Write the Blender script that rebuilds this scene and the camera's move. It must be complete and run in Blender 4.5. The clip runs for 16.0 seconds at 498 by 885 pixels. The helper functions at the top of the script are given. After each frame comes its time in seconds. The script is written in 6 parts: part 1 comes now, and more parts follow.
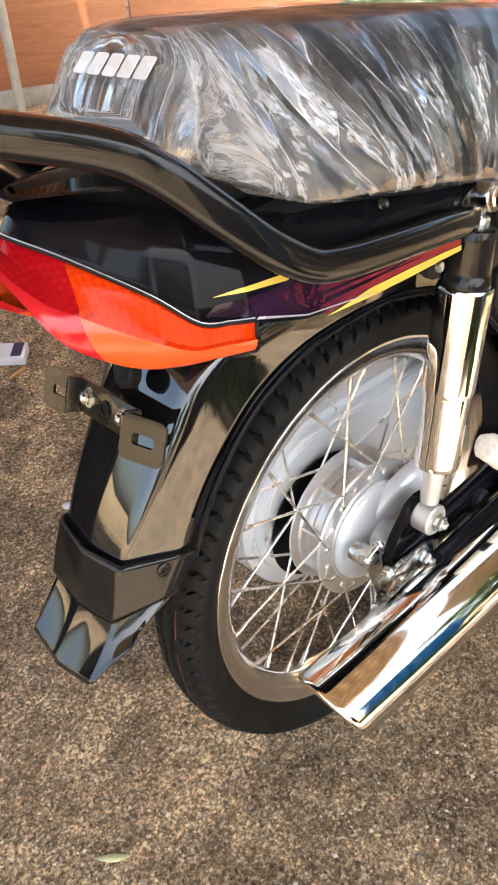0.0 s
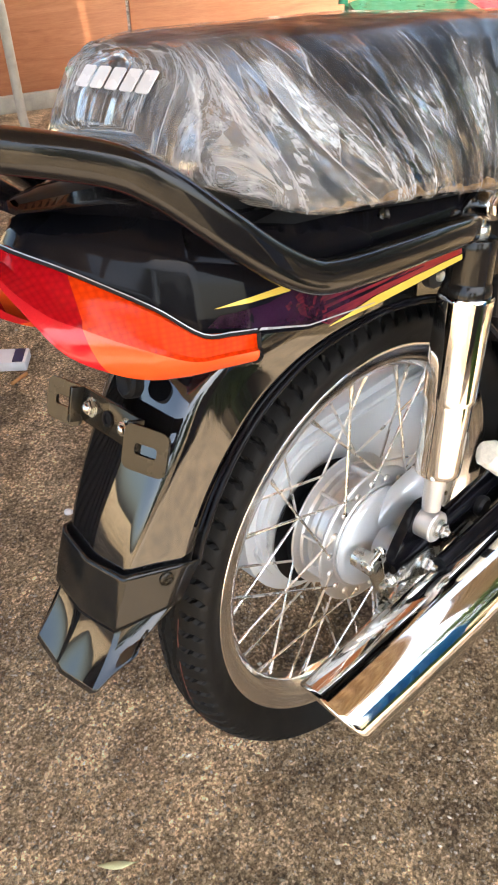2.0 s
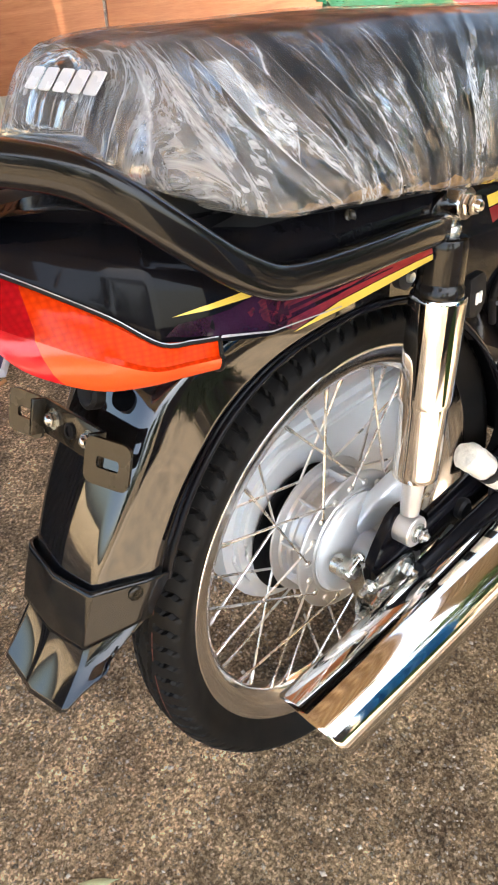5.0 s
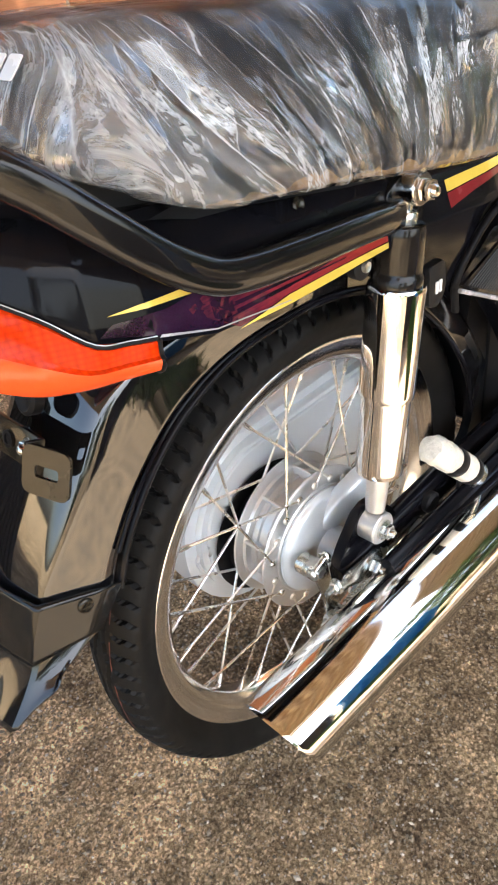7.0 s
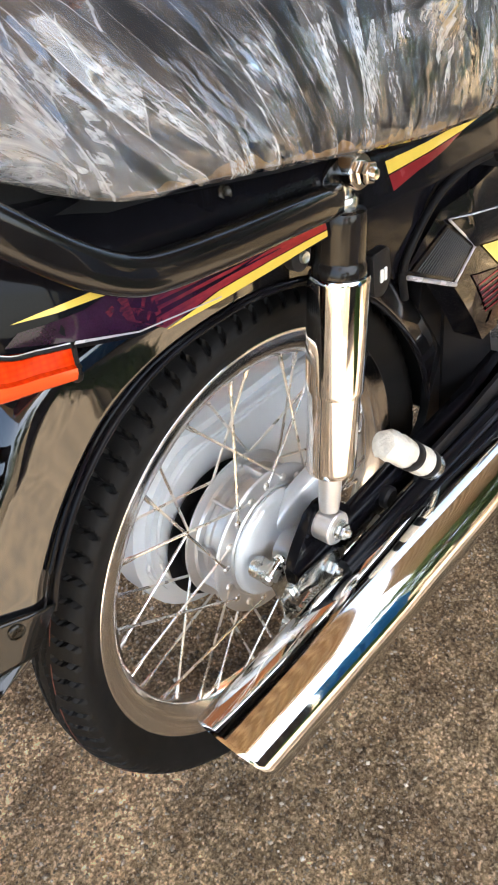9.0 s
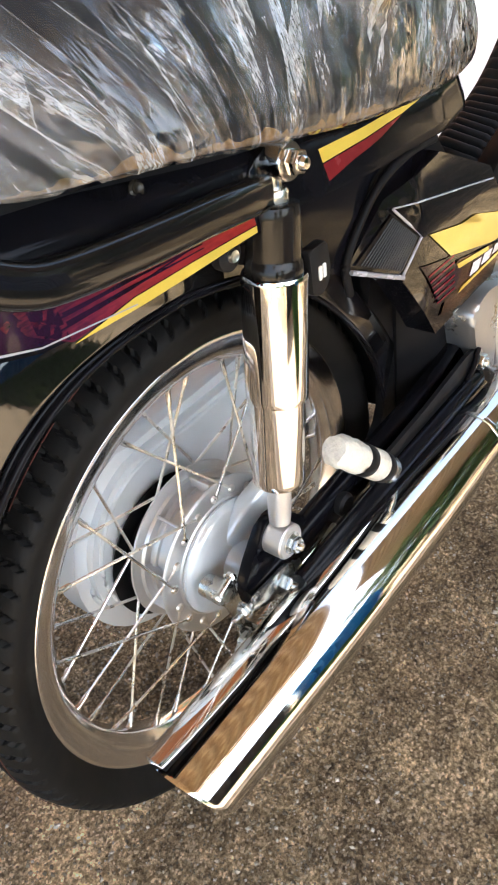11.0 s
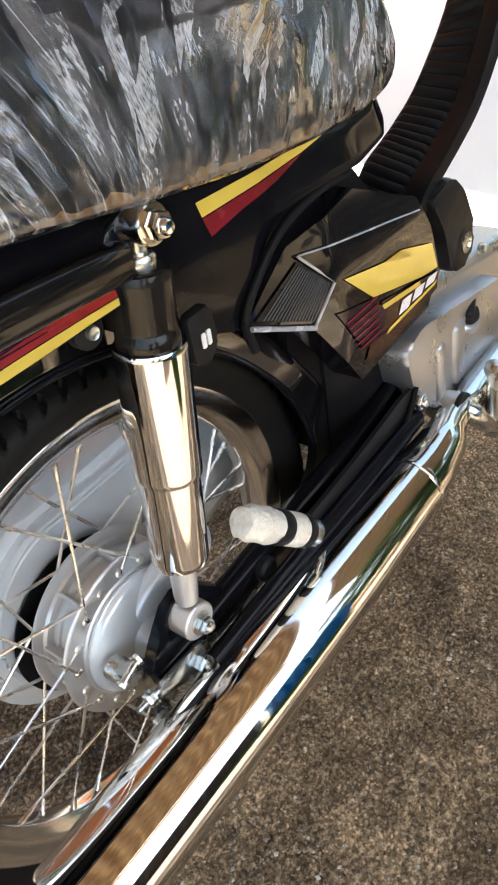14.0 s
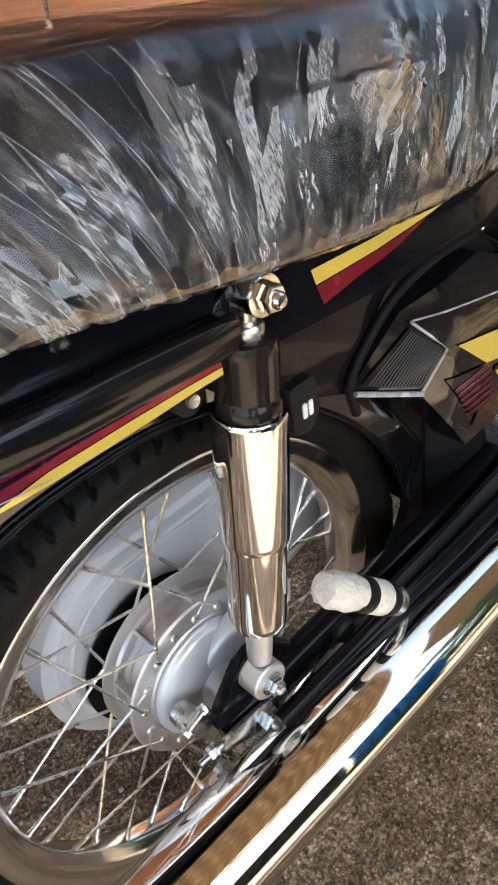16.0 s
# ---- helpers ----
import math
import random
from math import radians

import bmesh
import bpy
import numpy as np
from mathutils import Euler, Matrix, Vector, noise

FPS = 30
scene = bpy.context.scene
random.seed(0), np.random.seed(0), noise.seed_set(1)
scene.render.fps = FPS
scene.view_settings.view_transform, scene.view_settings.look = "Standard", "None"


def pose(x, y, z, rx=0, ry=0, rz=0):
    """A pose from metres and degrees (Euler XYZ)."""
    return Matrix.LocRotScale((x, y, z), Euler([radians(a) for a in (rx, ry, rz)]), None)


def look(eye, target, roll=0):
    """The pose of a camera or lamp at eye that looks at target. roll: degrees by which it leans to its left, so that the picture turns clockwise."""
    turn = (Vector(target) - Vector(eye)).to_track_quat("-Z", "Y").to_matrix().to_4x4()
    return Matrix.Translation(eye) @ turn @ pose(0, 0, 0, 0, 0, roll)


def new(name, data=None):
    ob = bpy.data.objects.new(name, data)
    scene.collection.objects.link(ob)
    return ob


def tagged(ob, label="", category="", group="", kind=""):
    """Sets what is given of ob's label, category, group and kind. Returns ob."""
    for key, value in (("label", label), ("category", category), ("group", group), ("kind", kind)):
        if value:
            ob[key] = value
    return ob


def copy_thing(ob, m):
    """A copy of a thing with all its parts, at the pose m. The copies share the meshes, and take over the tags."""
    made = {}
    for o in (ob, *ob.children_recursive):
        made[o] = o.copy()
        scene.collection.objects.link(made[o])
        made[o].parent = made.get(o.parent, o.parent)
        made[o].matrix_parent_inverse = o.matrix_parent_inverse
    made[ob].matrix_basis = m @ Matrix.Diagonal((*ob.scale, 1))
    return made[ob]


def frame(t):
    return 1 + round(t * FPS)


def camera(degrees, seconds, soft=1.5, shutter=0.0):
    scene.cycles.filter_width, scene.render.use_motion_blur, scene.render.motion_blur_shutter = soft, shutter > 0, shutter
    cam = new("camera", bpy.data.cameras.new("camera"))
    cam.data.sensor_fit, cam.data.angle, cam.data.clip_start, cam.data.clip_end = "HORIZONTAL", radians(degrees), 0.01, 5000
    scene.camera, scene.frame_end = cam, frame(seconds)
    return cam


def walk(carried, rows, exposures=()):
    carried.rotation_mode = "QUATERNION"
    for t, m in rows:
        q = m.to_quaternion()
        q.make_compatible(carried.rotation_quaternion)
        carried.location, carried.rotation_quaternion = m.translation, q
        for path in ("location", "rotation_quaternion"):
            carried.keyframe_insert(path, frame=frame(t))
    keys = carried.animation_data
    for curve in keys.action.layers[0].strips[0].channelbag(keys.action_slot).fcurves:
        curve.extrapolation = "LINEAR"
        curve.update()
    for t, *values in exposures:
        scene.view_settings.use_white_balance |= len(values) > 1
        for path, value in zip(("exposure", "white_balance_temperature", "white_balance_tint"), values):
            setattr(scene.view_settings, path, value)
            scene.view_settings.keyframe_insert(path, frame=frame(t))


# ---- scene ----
# camera and its way
cam = camera(35.8, 16.0, soft=2.0)
METRES = 0.36
BASE = pose(-0.5285, -0.3527, 0.9477, -40.736, 0.573, -43.227)
ROWS = [
    (0.0, 0.0, 0.0, 0.0, -0.0, 0.0, 0.0),
    (0.5, -0.0012, 0.0014, 0.0027, 0.03, 0.07, -0.02),
    (1.0, -0.003, -0.0006, 0.0055, 0.05, 0.12, 0.0),
    (1.5, -0.004, -0.0023, 0.011, 0.07, 0.14, 0.06),
    (2.0, -0.0032, -0.0058, 0.0151, 0.06, 0.19, 0.15),
    (2.5, 0.0023, -0.0068, 0.0216, 0.02, 0.23, 0.29),
    (3.0, 0.0085, -0.0057, 0.0244, -0.06, 0.33, 0.46),
    (5.5, 0.0658, 0.0566, 0.0403, -0.72, -0.04, 1.62),
    (6.0, 0.0813, 0.0735, 0.0463, -1.03, -0.28, 1.97),
    (6.5, 0.099, 0.0919, 0.0549, -1.39, -0.54, 2.34),
    (7.0, 0.1205, 0.1145, 0.0631, -1.79, -0.82, 2.77),
    (7.5, 0.1413, 0.1382, 0.0709, -2.29, -1.11, 3.3),
    (8.0, 0.1594, 0.1623, 0.0786, -2.84, -1.39, 3.83),
    (8.5, 0.1804, 0.1893, 0.0888, -3.35, -1.73, 4.38),
    (11.0, 0.2941, 0.3423, 0.128, -5.91, -2.7, 7.41),
    (11.5, 0.3338, 0.3711, 0.1371, -6.36, -2.83, 7.91),
    (12.0, 0.3804, 0.3953, 0.1521, -6.8, -2.97, 8.32),
    (12.5, 0.4346, 0.421, 0.1714, -7.06, -3.14, 8.74),
    (13.0, 0.4792, 0.4549, 0.2, -7.17, -3.31, 9.01),
    (13.5, 0.5278, 0.4773, 0.2361, -7.0, -3.45, 9.08),
    (14.0, 0.5594, 0.4991, 0.2722, -6.29, -3.4, 9.0),
    (14.5, 0.5664, 0.5146, 0.3087, -4.51, -3.36, 7.81),
    (15.0, 0.5644, 0.5267, 0.3484, -2.88, -3.22, 6.3),
    (15.5, 0.5675, 0.5419, 0.386, -1.22, -3.06, 4.8),
    (16.0, 0.5666, 0.5527, 0.4155, 0.6, -3.04, 3.46),
]
walk(cam, [(t, BASE @ pose(METRES * x, METRES * y, METRES * z, 90 + pitch, roll, yaw)) for t, x, y, z, yaw, pitch, roll in ROWS], [(0.0, 2.75, 6800, 6), (3.0, 2.75, 6800, 6), (7.0, 2.65, 6650, 5), (11.0, 2.50, 6450, 4), (13.0, 2.13, 6400, 3), (16.0, 2.08, 6350, 3)])

# world and sun: clear bright day; the bike stands in the shade of a tin roof
SUN_AZ, SUN_EL = -100.0, 59.0
world = bpy.data.worlds.new("sky")
scene.world = world
world.use_nodes = True
wn = world.node_tree.nodes
sky = wn.new("ShaderNodeTexSky")
sky.sky_type = "NISHITA"
sky.sun_disc = False
sky.sun_elevation = radians(SUN_EL)
sky.sun_rotation = radians(90 - SUN_AZ)
sky.dust_density = 4.0
wn["Background"].inputs[1].default_value = 0.13
world.node_tree.links.new(sky.outputs[0], wn["Background"].inputs[0])
sun = new("sun", bpy.data.lights.new("sun", "SUN"))
sun.data.energy = 5.0
sun.data.angle = radians(0.6)
sun.data.color = (1.0, 0.93, 0.82)
sx, sy, sz = (math.cos(radians(SUN_AZ)) * math.cos(radians(SUN_EL)), math.sin(radians(SUN_AZ)) * math.cos(radians(SUN_EL)), math.sin(radians(SUN_EL)))
sun.matrix_world = look((4 * sx, 4 * sy, 4 * sz), (0, 0, 0))


# ---- materials ----
def nodes_of(name):
    m = bpy.data.materials.new(name)
    m.use_nodes = True
    t = m.node_tree
    return m, t, t.nodes["Principled BSDF"]


def coords(t, scale, stretch=(1, 1, 1)):
    tc = t.nodes.new("ShaderNodeTexCoord")
    mp = t.nodes.new("ShaderNodeMapping")
    mp.inputs["Scale"].default_value = [scale * s for s in stretch]
    t.links.new(tc.outputs["Object"], mp.inputs[0])
    return mp.outputs[0]


def noise_tex(t, vec, scale, detail=3.0, rough=0.55, warp=0.0):
    n = t.nodes.new("ShaderNodeTexNoise")
    n.inputs["Scale"].default_value = scale
    n.inputs["Detail"].default_value = detail
    n.inputs["Roughness"].default_value = rough
    n.inputs["Distortion"].default_value = warp
    t.links.new(vec, n.inputs["Vector"])
    return n.outputs["Fac"]


def ramp(t, fac, stops):
    r = t.nodes.new("ShaderNodeValToRGB")
    e = r.color_ramp.elements
    while len(e) < len(stops):
        e.new(0.5)
    for el, (p, c) in zip(e, stops):
        el.position = p
        el.color = (*c, 1) if len(c) == 3 else c
    t.links.new(fac, r.inputs[0])
    return r.outputs[0]


def mixc(t, fac, a, b, mode="MIX"):
    m = t.nodes.new("ShaderNodeMix")
    m.data_type = "RGBA"
    m.blend_type = mode
    for sock, v in ((m.inputs[0], fac), (m.inputs[6], a), (m.inputs[7], b)):
        if isinstance(v, (int, float)):
            sock.default_value = v
        elif isinstance(v, tuple):
            sock.default_value = (*v, 1)
        else:
            t.links.new(v, sock)
    return m.outputs[2]


def bump(t, p, height, strength, dist, normal=None):
    b = t.nodes.new("ShaderNodeBump")
    b.inputs["Strength"].default_value = strength
    b.inputs["Distance"].default_value = dist
    t.links.new(height, b.inputs["Height"])
    if normal is not None:
        t.links.new(normal, b.inputs["Normal"])
    t.links.new(b.outputs[0], p.inputs["Normal"])
    return b.outputs[0]


def simple(name, base, rough, metal=0.0, vary=0.25, fine=900.0, coarse=25.0, grain=0.15, dist=0.0004, coat=0.0, smear=0.12, stretch=(1, 1, 1)):
    """One surface with a coarse and a fine variation of colour and gloss, and a fine relief."""
    m, t, p = nodes_of(name)
    v = coords(t, 1.0, stretch)
    big, small = noise_tex(t, v, coarse, 4), noise_tex(t, v, fine, 2)
    lo = tuple(max(0.0, c * (1 - vary)) for c in base)
    hi = tuple(min(1.0, c * (1 + vary)) for c in base)
    col = ramp(t, big, [(0.3, lo), (0.7, hi)])
    t.links.new(mixc(t, 0.25, col, ramp(t, small, [(0.35, lo), (0.65, hi)])), p.inputs["Base Color"])
    rr = ramp(t, big, [(0.35, (max(0.02, rough - smear * rough * 2),) * 3), (0.7, (min(1, rough + smear),) * 3)])
    t.links.new(rr, p.inputs["Roughness"])
    p.inputs["Metallic"].default_value = metal
    if coat:
        p.inputs["Coat Weight"].default_value = coat
        p.inputs["Coat Roughness"].default_value = 0.03
        p.inputs["Specular IOR Level"].default_value = 0.15
    if grain:
        bump(t, p, small, grain, dist)
    return m


M_BLACK = simple("black_gloss_paint", (0.006, 0.006, 0.008), 0.08, vary=0.3, grain=0.0, coat=0.06, smear=0.04)
M_FENDER = simple("black_fender_paint", (0.006, 0.006, 0.007), 0.04, vary=0.12, grain=0.0, smear=0.02)
M_FLAP = simple("black_flap_plastic", (0.008, 0.008, 0.009), 0.05, vary=0.08, grain=0.0, smear=0.02)
M_COLLAR = simple("black_collar_plastic", (0.009, 0.009, 0.009), 0.10, vary=0.2, grain=0.02, dist=0.0001, smear=0.05)
M_GLOSS = simple("black_cover_paint", (0.006, 0.006, 0.008), 0.05, vary=0.3, grain=0.0, coat=0.9, smear=0.02)
M_RAIL = simple("black_enamel", (0.007, 0.007, 0.008), 0.13, vary=0.3, grain=0.05, dist=0.0002, coat=0.42, smear=0.08)
M_PLASTIC = simple("black_plastic", (0.012, 0.012, 0.013), 0.42, vary=0.35, grain=0.25, dist=0.0003)
M_DARK = simple("dark_underbody", (0.008, 0.008, 0.009), 0.55, vary=0.5, grain=0.3, dist=0.0005)
M_CHROME = simple("chrome", (0.80, 0.78, 0.75), 0.045, 1.0, vary=0.03, grain=0.02, dist=0.0001, smear=0.02)
M_RIM = simple("rim_chrome", (0.88, 0.87, 0.86), 0.13, 1.0, vary=0.03, grain=0.02, dist=0.0001, smear=0.05)
M_SMOKE = simple("smoked_plastic", (0.014, 0.012, 0.011), 0.12, 0.0, vary=0.2, grain=0.03, dist=0.0001, coat=0.35, smear=0.04)
M_SILVER = simple("silver_paint", (0.71, 0.755, 0.79), 0.30, 0.30, vary=0.02, fine=2200, grain=0.12, dist=0.0001, coat=0.3, smear=0.02)
M_ALU = simple("cast_aluminium", (0.68, 0.68, 0.68), 0.38, 0.8, vary=0.12, fine=1800, grain=0.25, dist=0.0002)
M_CASE = simple("engine_case_paint", (0.44, 0.44, 0.44), 0.33, 0.8, vary=0.12, fine=1600, grain=0.2, dist=0.0002)
M_ZINC = simple("zinc_plated_steel", (0.62, 0.63, 0.60), 0.22, 0.95, vary=0.15, grain=0.15, dist=0.0001)
M_SPOKE = simple("spoke_steel", (0.84, 0.82, 0.78), 0.24, 0.95, vary=0.12, grain=0.05, dist=0.0001)
M_RUBBER = simple("tyre_rubber", (0.006, 0.006, 0.006), 0.66, vary=0.35, coarse=14, grain=0.35, dist=0.0004)
M_VINYL = simple("black_vinyl", (0.012, 0.012, 0.014), 0.40, vary=0.25, fine=1400, grain=0.2, dist=0.0003)
M_YELLOW = simple("yellow_foil", (0.76, 0.57, 0.10), 0.16, 0.15, vary=0.08, grain=0.02, dist=0.0001, coat=1.0)
M_PURPLE = simple("violet_foil", (0.020, 0.005, 0.018), 0.12, 0.1, vary=0.5, grain=0.02, dist=0.0001, coat=0.5)
M_BRONZE = simple("bronze_foil", (0.085, 0.036, 0.018), 0.15, 0.3, vary=0.3, grain=0.02, dist=0.0001, coat=0.6)
M_DEEPRED = simple("deep_red_foil", (0.17, 0.014, 0.020), 0.2, vary=0.3, grain=0.02, dist=0.0001, coat=0.4)
M_WHITE = simple("white_foil", (0.82, 0.82, 0.82), 0.25, vary=0.05, grain=0.02, dist=0.0001)
M_LINE = simple("silver_pinstripe", (0.55, 0.55, 0.60), 0.2, 0.4, vary=0.1, grain=0.0)
M_REDLINE = simple("red_chalk_line", (0.11, 0.030, 0.020), 0.7, vary=0.4, grain=0.2)
M_OLIVE = simple("olive_brown_steel", (0.026, 0.022, 0.016), 0.20, 0.3, vary=0.3, grain=0.1, dist=0.0002, coat=0.3)
M_TAPE = simple("white_plastic_wrap", (0.84, 0.81, 0.72), 0.35, vary=0.18, coarse=60, fine=350, grain=0.8, dist=0.002)
M_KRAFT = simple("brown_paper", (0.21, 0.128, 0.055), 0.8, vary=0.55, coarse=90, fine=500, grain=0.6, dist=0.001)
M_WOODSTUB = simple("cigarette_paper", (0.55, 0.27, 0.10), 0.7, vary=0.2)
M_PAPER = simple("white_card", (0.72, 0.72, 0.74), 0.6, vary=0.08)
M_INK = simple("dark_print", (0.03, 0.035, 0.10), 0.4, vary=0.4)
M_LEAF = simple("pale_leaf", (0.50, 0.52, 0.30), 0.6, vary=0.3)
M_POLE = simple("grey_painted_pipe", (0.36, 0.33, 0.27), 0.55, vary=0.25)
M_GREENP = simple("green_plastic", (0.004, 0.055, 0.030), 0.35, vary=0.15)
M_REDP = simple("red_plastic", (0.55, 0.02, 0.03), 0.35, vary=0.15)
M_CAP = simple("bright_green_cap", (0.01, 0.30, 0.03), 0.35, vary=0.1)
M_MILKY = simple("milky_plastic", (0.62, 0.50, 0.42), 0.25, vary=0.1, grain=0.05)
M_MILKY.node_tree.nodes["Principled BSDF"].inputs["Transmission Weight"].default_value = 0.6
M_WHITEWALL = simple("white_painted_wall", (0.84, 0.84, 0.82), 0.7, vary=0.04, coarse=3, grain=0.2, dist=0.001)
M_BEAM = simple("lit_eave_tone", (0.52, 0.40, 0.25), 0.6, vary=0.3, coarse=8, stretch=(0.1, 1, 1))
M_SUNSTRIP = simple("sunlit_ground_tone", (0.31, 0.235, 0.165), 0.85, vary=0.55, coarse=13, fine=160, grain=0.5, dist=0.003)
M_TIN2 = simple("grey_tin", (0.24, 0.20, 0.155), 0.55, 0.15, vary=0.2, coarse=4)
M_FENCE = simple("dark_reflected_sheet", (0.030, 0.026, 0.022), 0.7, vary=0.4, coarse=6)
M_FOLIAGE = simple("dark_green_foliage", (0.05, 0.10, 0.025), 0.6, vary=0.5, coarse=3)
M_BARK = simple("tree_bark", (0.10, 0.075, 0.05), 0.85, vary=0.4, coarse=8)
M_BLUE = simple("blue_tarpaulin", (0.015, 0.19, 0.50), 0.4, vary=0.2, coarse=8, grain=0.3, dist=0.002)



def printed_red():
    """Red foil whose print fades to dark violet towards the tail."""
    m, t, p = nodes_of("red_foil")
    tc = t.nodes.new("ShaderNodeTexCoord")
    sx = t.nodes.new("ShaderNodeSeparateXYZ")
    t.links.new(tc.outputs["Object"], sx.inputs[0])
    mp = t.nodes.new("ShaderNodeMapRange")
    mp.inputs[1].default_value, mp.inputs[2].default_value = -0.19, 0.02
    t.links.new(sx.outputs[0], mp.inputs[0])
    c = ramp(t, mp.outputs[0], [(0.0, (0.012, 0.006, 0.016)), (0.25, (0.10, 0.012, 0.036)), (0.50, (0.28, 0.026, 0.036)), (1.0, (0.34, 0.03, 0.025))])
    t.links.new(mixc(t, 0.3, c, ramp(t, noise_tex(t, coords(t, 1.0, (1, 1, 4)), 120, 3), [(0.35, (0.02, 0.006, 0.01)), (0.7, (0.30, 0.03, 0.03))])), p.inputs["Base Color"])
    p.inputs["Roughness"].default_value = 0.15
    p.inputs["Coat Weight"].default_value = 0.8
    p.inputs["Coat Roughness"].default_value = 0.03
    p.inputs["Specular IOR Level"].default_value = 0.2
    return m


M_RED = printed_red()


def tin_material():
    """Rusty corrugated sheet; the light and shade of its ribs is painted as stripes."""
    m, t, p = nodes_of("rusty_rib_shaded_tin")
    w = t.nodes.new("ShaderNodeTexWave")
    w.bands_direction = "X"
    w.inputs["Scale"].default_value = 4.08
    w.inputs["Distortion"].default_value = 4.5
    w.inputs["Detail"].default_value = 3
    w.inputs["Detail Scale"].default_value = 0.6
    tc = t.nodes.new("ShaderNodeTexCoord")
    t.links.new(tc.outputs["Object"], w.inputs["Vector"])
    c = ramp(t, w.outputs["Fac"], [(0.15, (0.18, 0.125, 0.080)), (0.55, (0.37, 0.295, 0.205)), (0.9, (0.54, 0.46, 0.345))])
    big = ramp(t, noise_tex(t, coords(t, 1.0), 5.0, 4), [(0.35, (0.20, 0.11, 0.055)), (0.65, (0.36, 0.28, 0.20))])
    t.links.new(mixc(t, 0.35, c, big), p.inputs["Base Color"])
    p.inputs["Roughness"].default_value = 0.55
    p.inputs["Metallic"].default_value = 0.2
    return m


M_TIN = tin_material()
for m_, i_ in ((M_FENDER, 1.80), (M_FLAP, 1.62), (M_COLLAR, 1.4)):
    m_.node_tree.nodes["Principled BSDF"].inputs["IOR"].default_value = i_
for m_, s_ in ((M_BLACK, 0.09), (M_RUBBER, 0.22), (M_DARK, 0.12), (M_PLASTIC, 0.12), (M_VINYL, 0.3)):
    m_.node_tree.nodes["Principled BSDF"].inputs["Specular IOR Level"].default_value = s_


def lens_material(name, a, b):
    m, t, p = nodes_of(name)
    v = coords(t, 1.0)
    vo = t.nodes.new("ShaderNodeTexVoronoi")
    vo.inputs["Scale"].default_value = 240
    vo.inputs["Randomness"].default_value = 0.12
    t.links.new(v, vo.inputs["Vector"])
    t.links.new(ramp(t, vo.outputs["Distance"], [(0.1, a), (0.75, b)]), p.inputs["Base Color"])
    p.inputs["Roughness"].default_value = 0.10
    p.inputs["Subsurface Weight"].default_value = 0.35
    p.inputs["Subsurface Radius"].default_value = (0.012, 0.004, 0.002)
    p.inputs["Subsurface Scale"].default_value = 0.6
    p.inputs["Coat Weight"].default_value = 0.05
    p.inputs["Coat Roughness"].default_value = 0.05
    p.inputs["Specular IOR Level"].default_value = 0.12
    bump(t, p, vo.outputs["Distance"], 0.16, 0.0008)
    return m


M_LIPRED = simple("clear_red_lip", (0.55, 0.012, 0.020), 0.12, vary=0.15, grain=0.0)
M_LIPORANGE = simple("clear_orange_lip", (0.82, 0.095, 0.020), 0.12, vary=0.12, grain=0.0)
M_LRED = lens_material("red_lens", (0.46, 0.005, 0.010), (0.30, 0.003, 0.007))
M_LORANGE = lens_material("orange_lens", (0.72, 0.050, 0.004), (0.52, 0.026, 0.003))


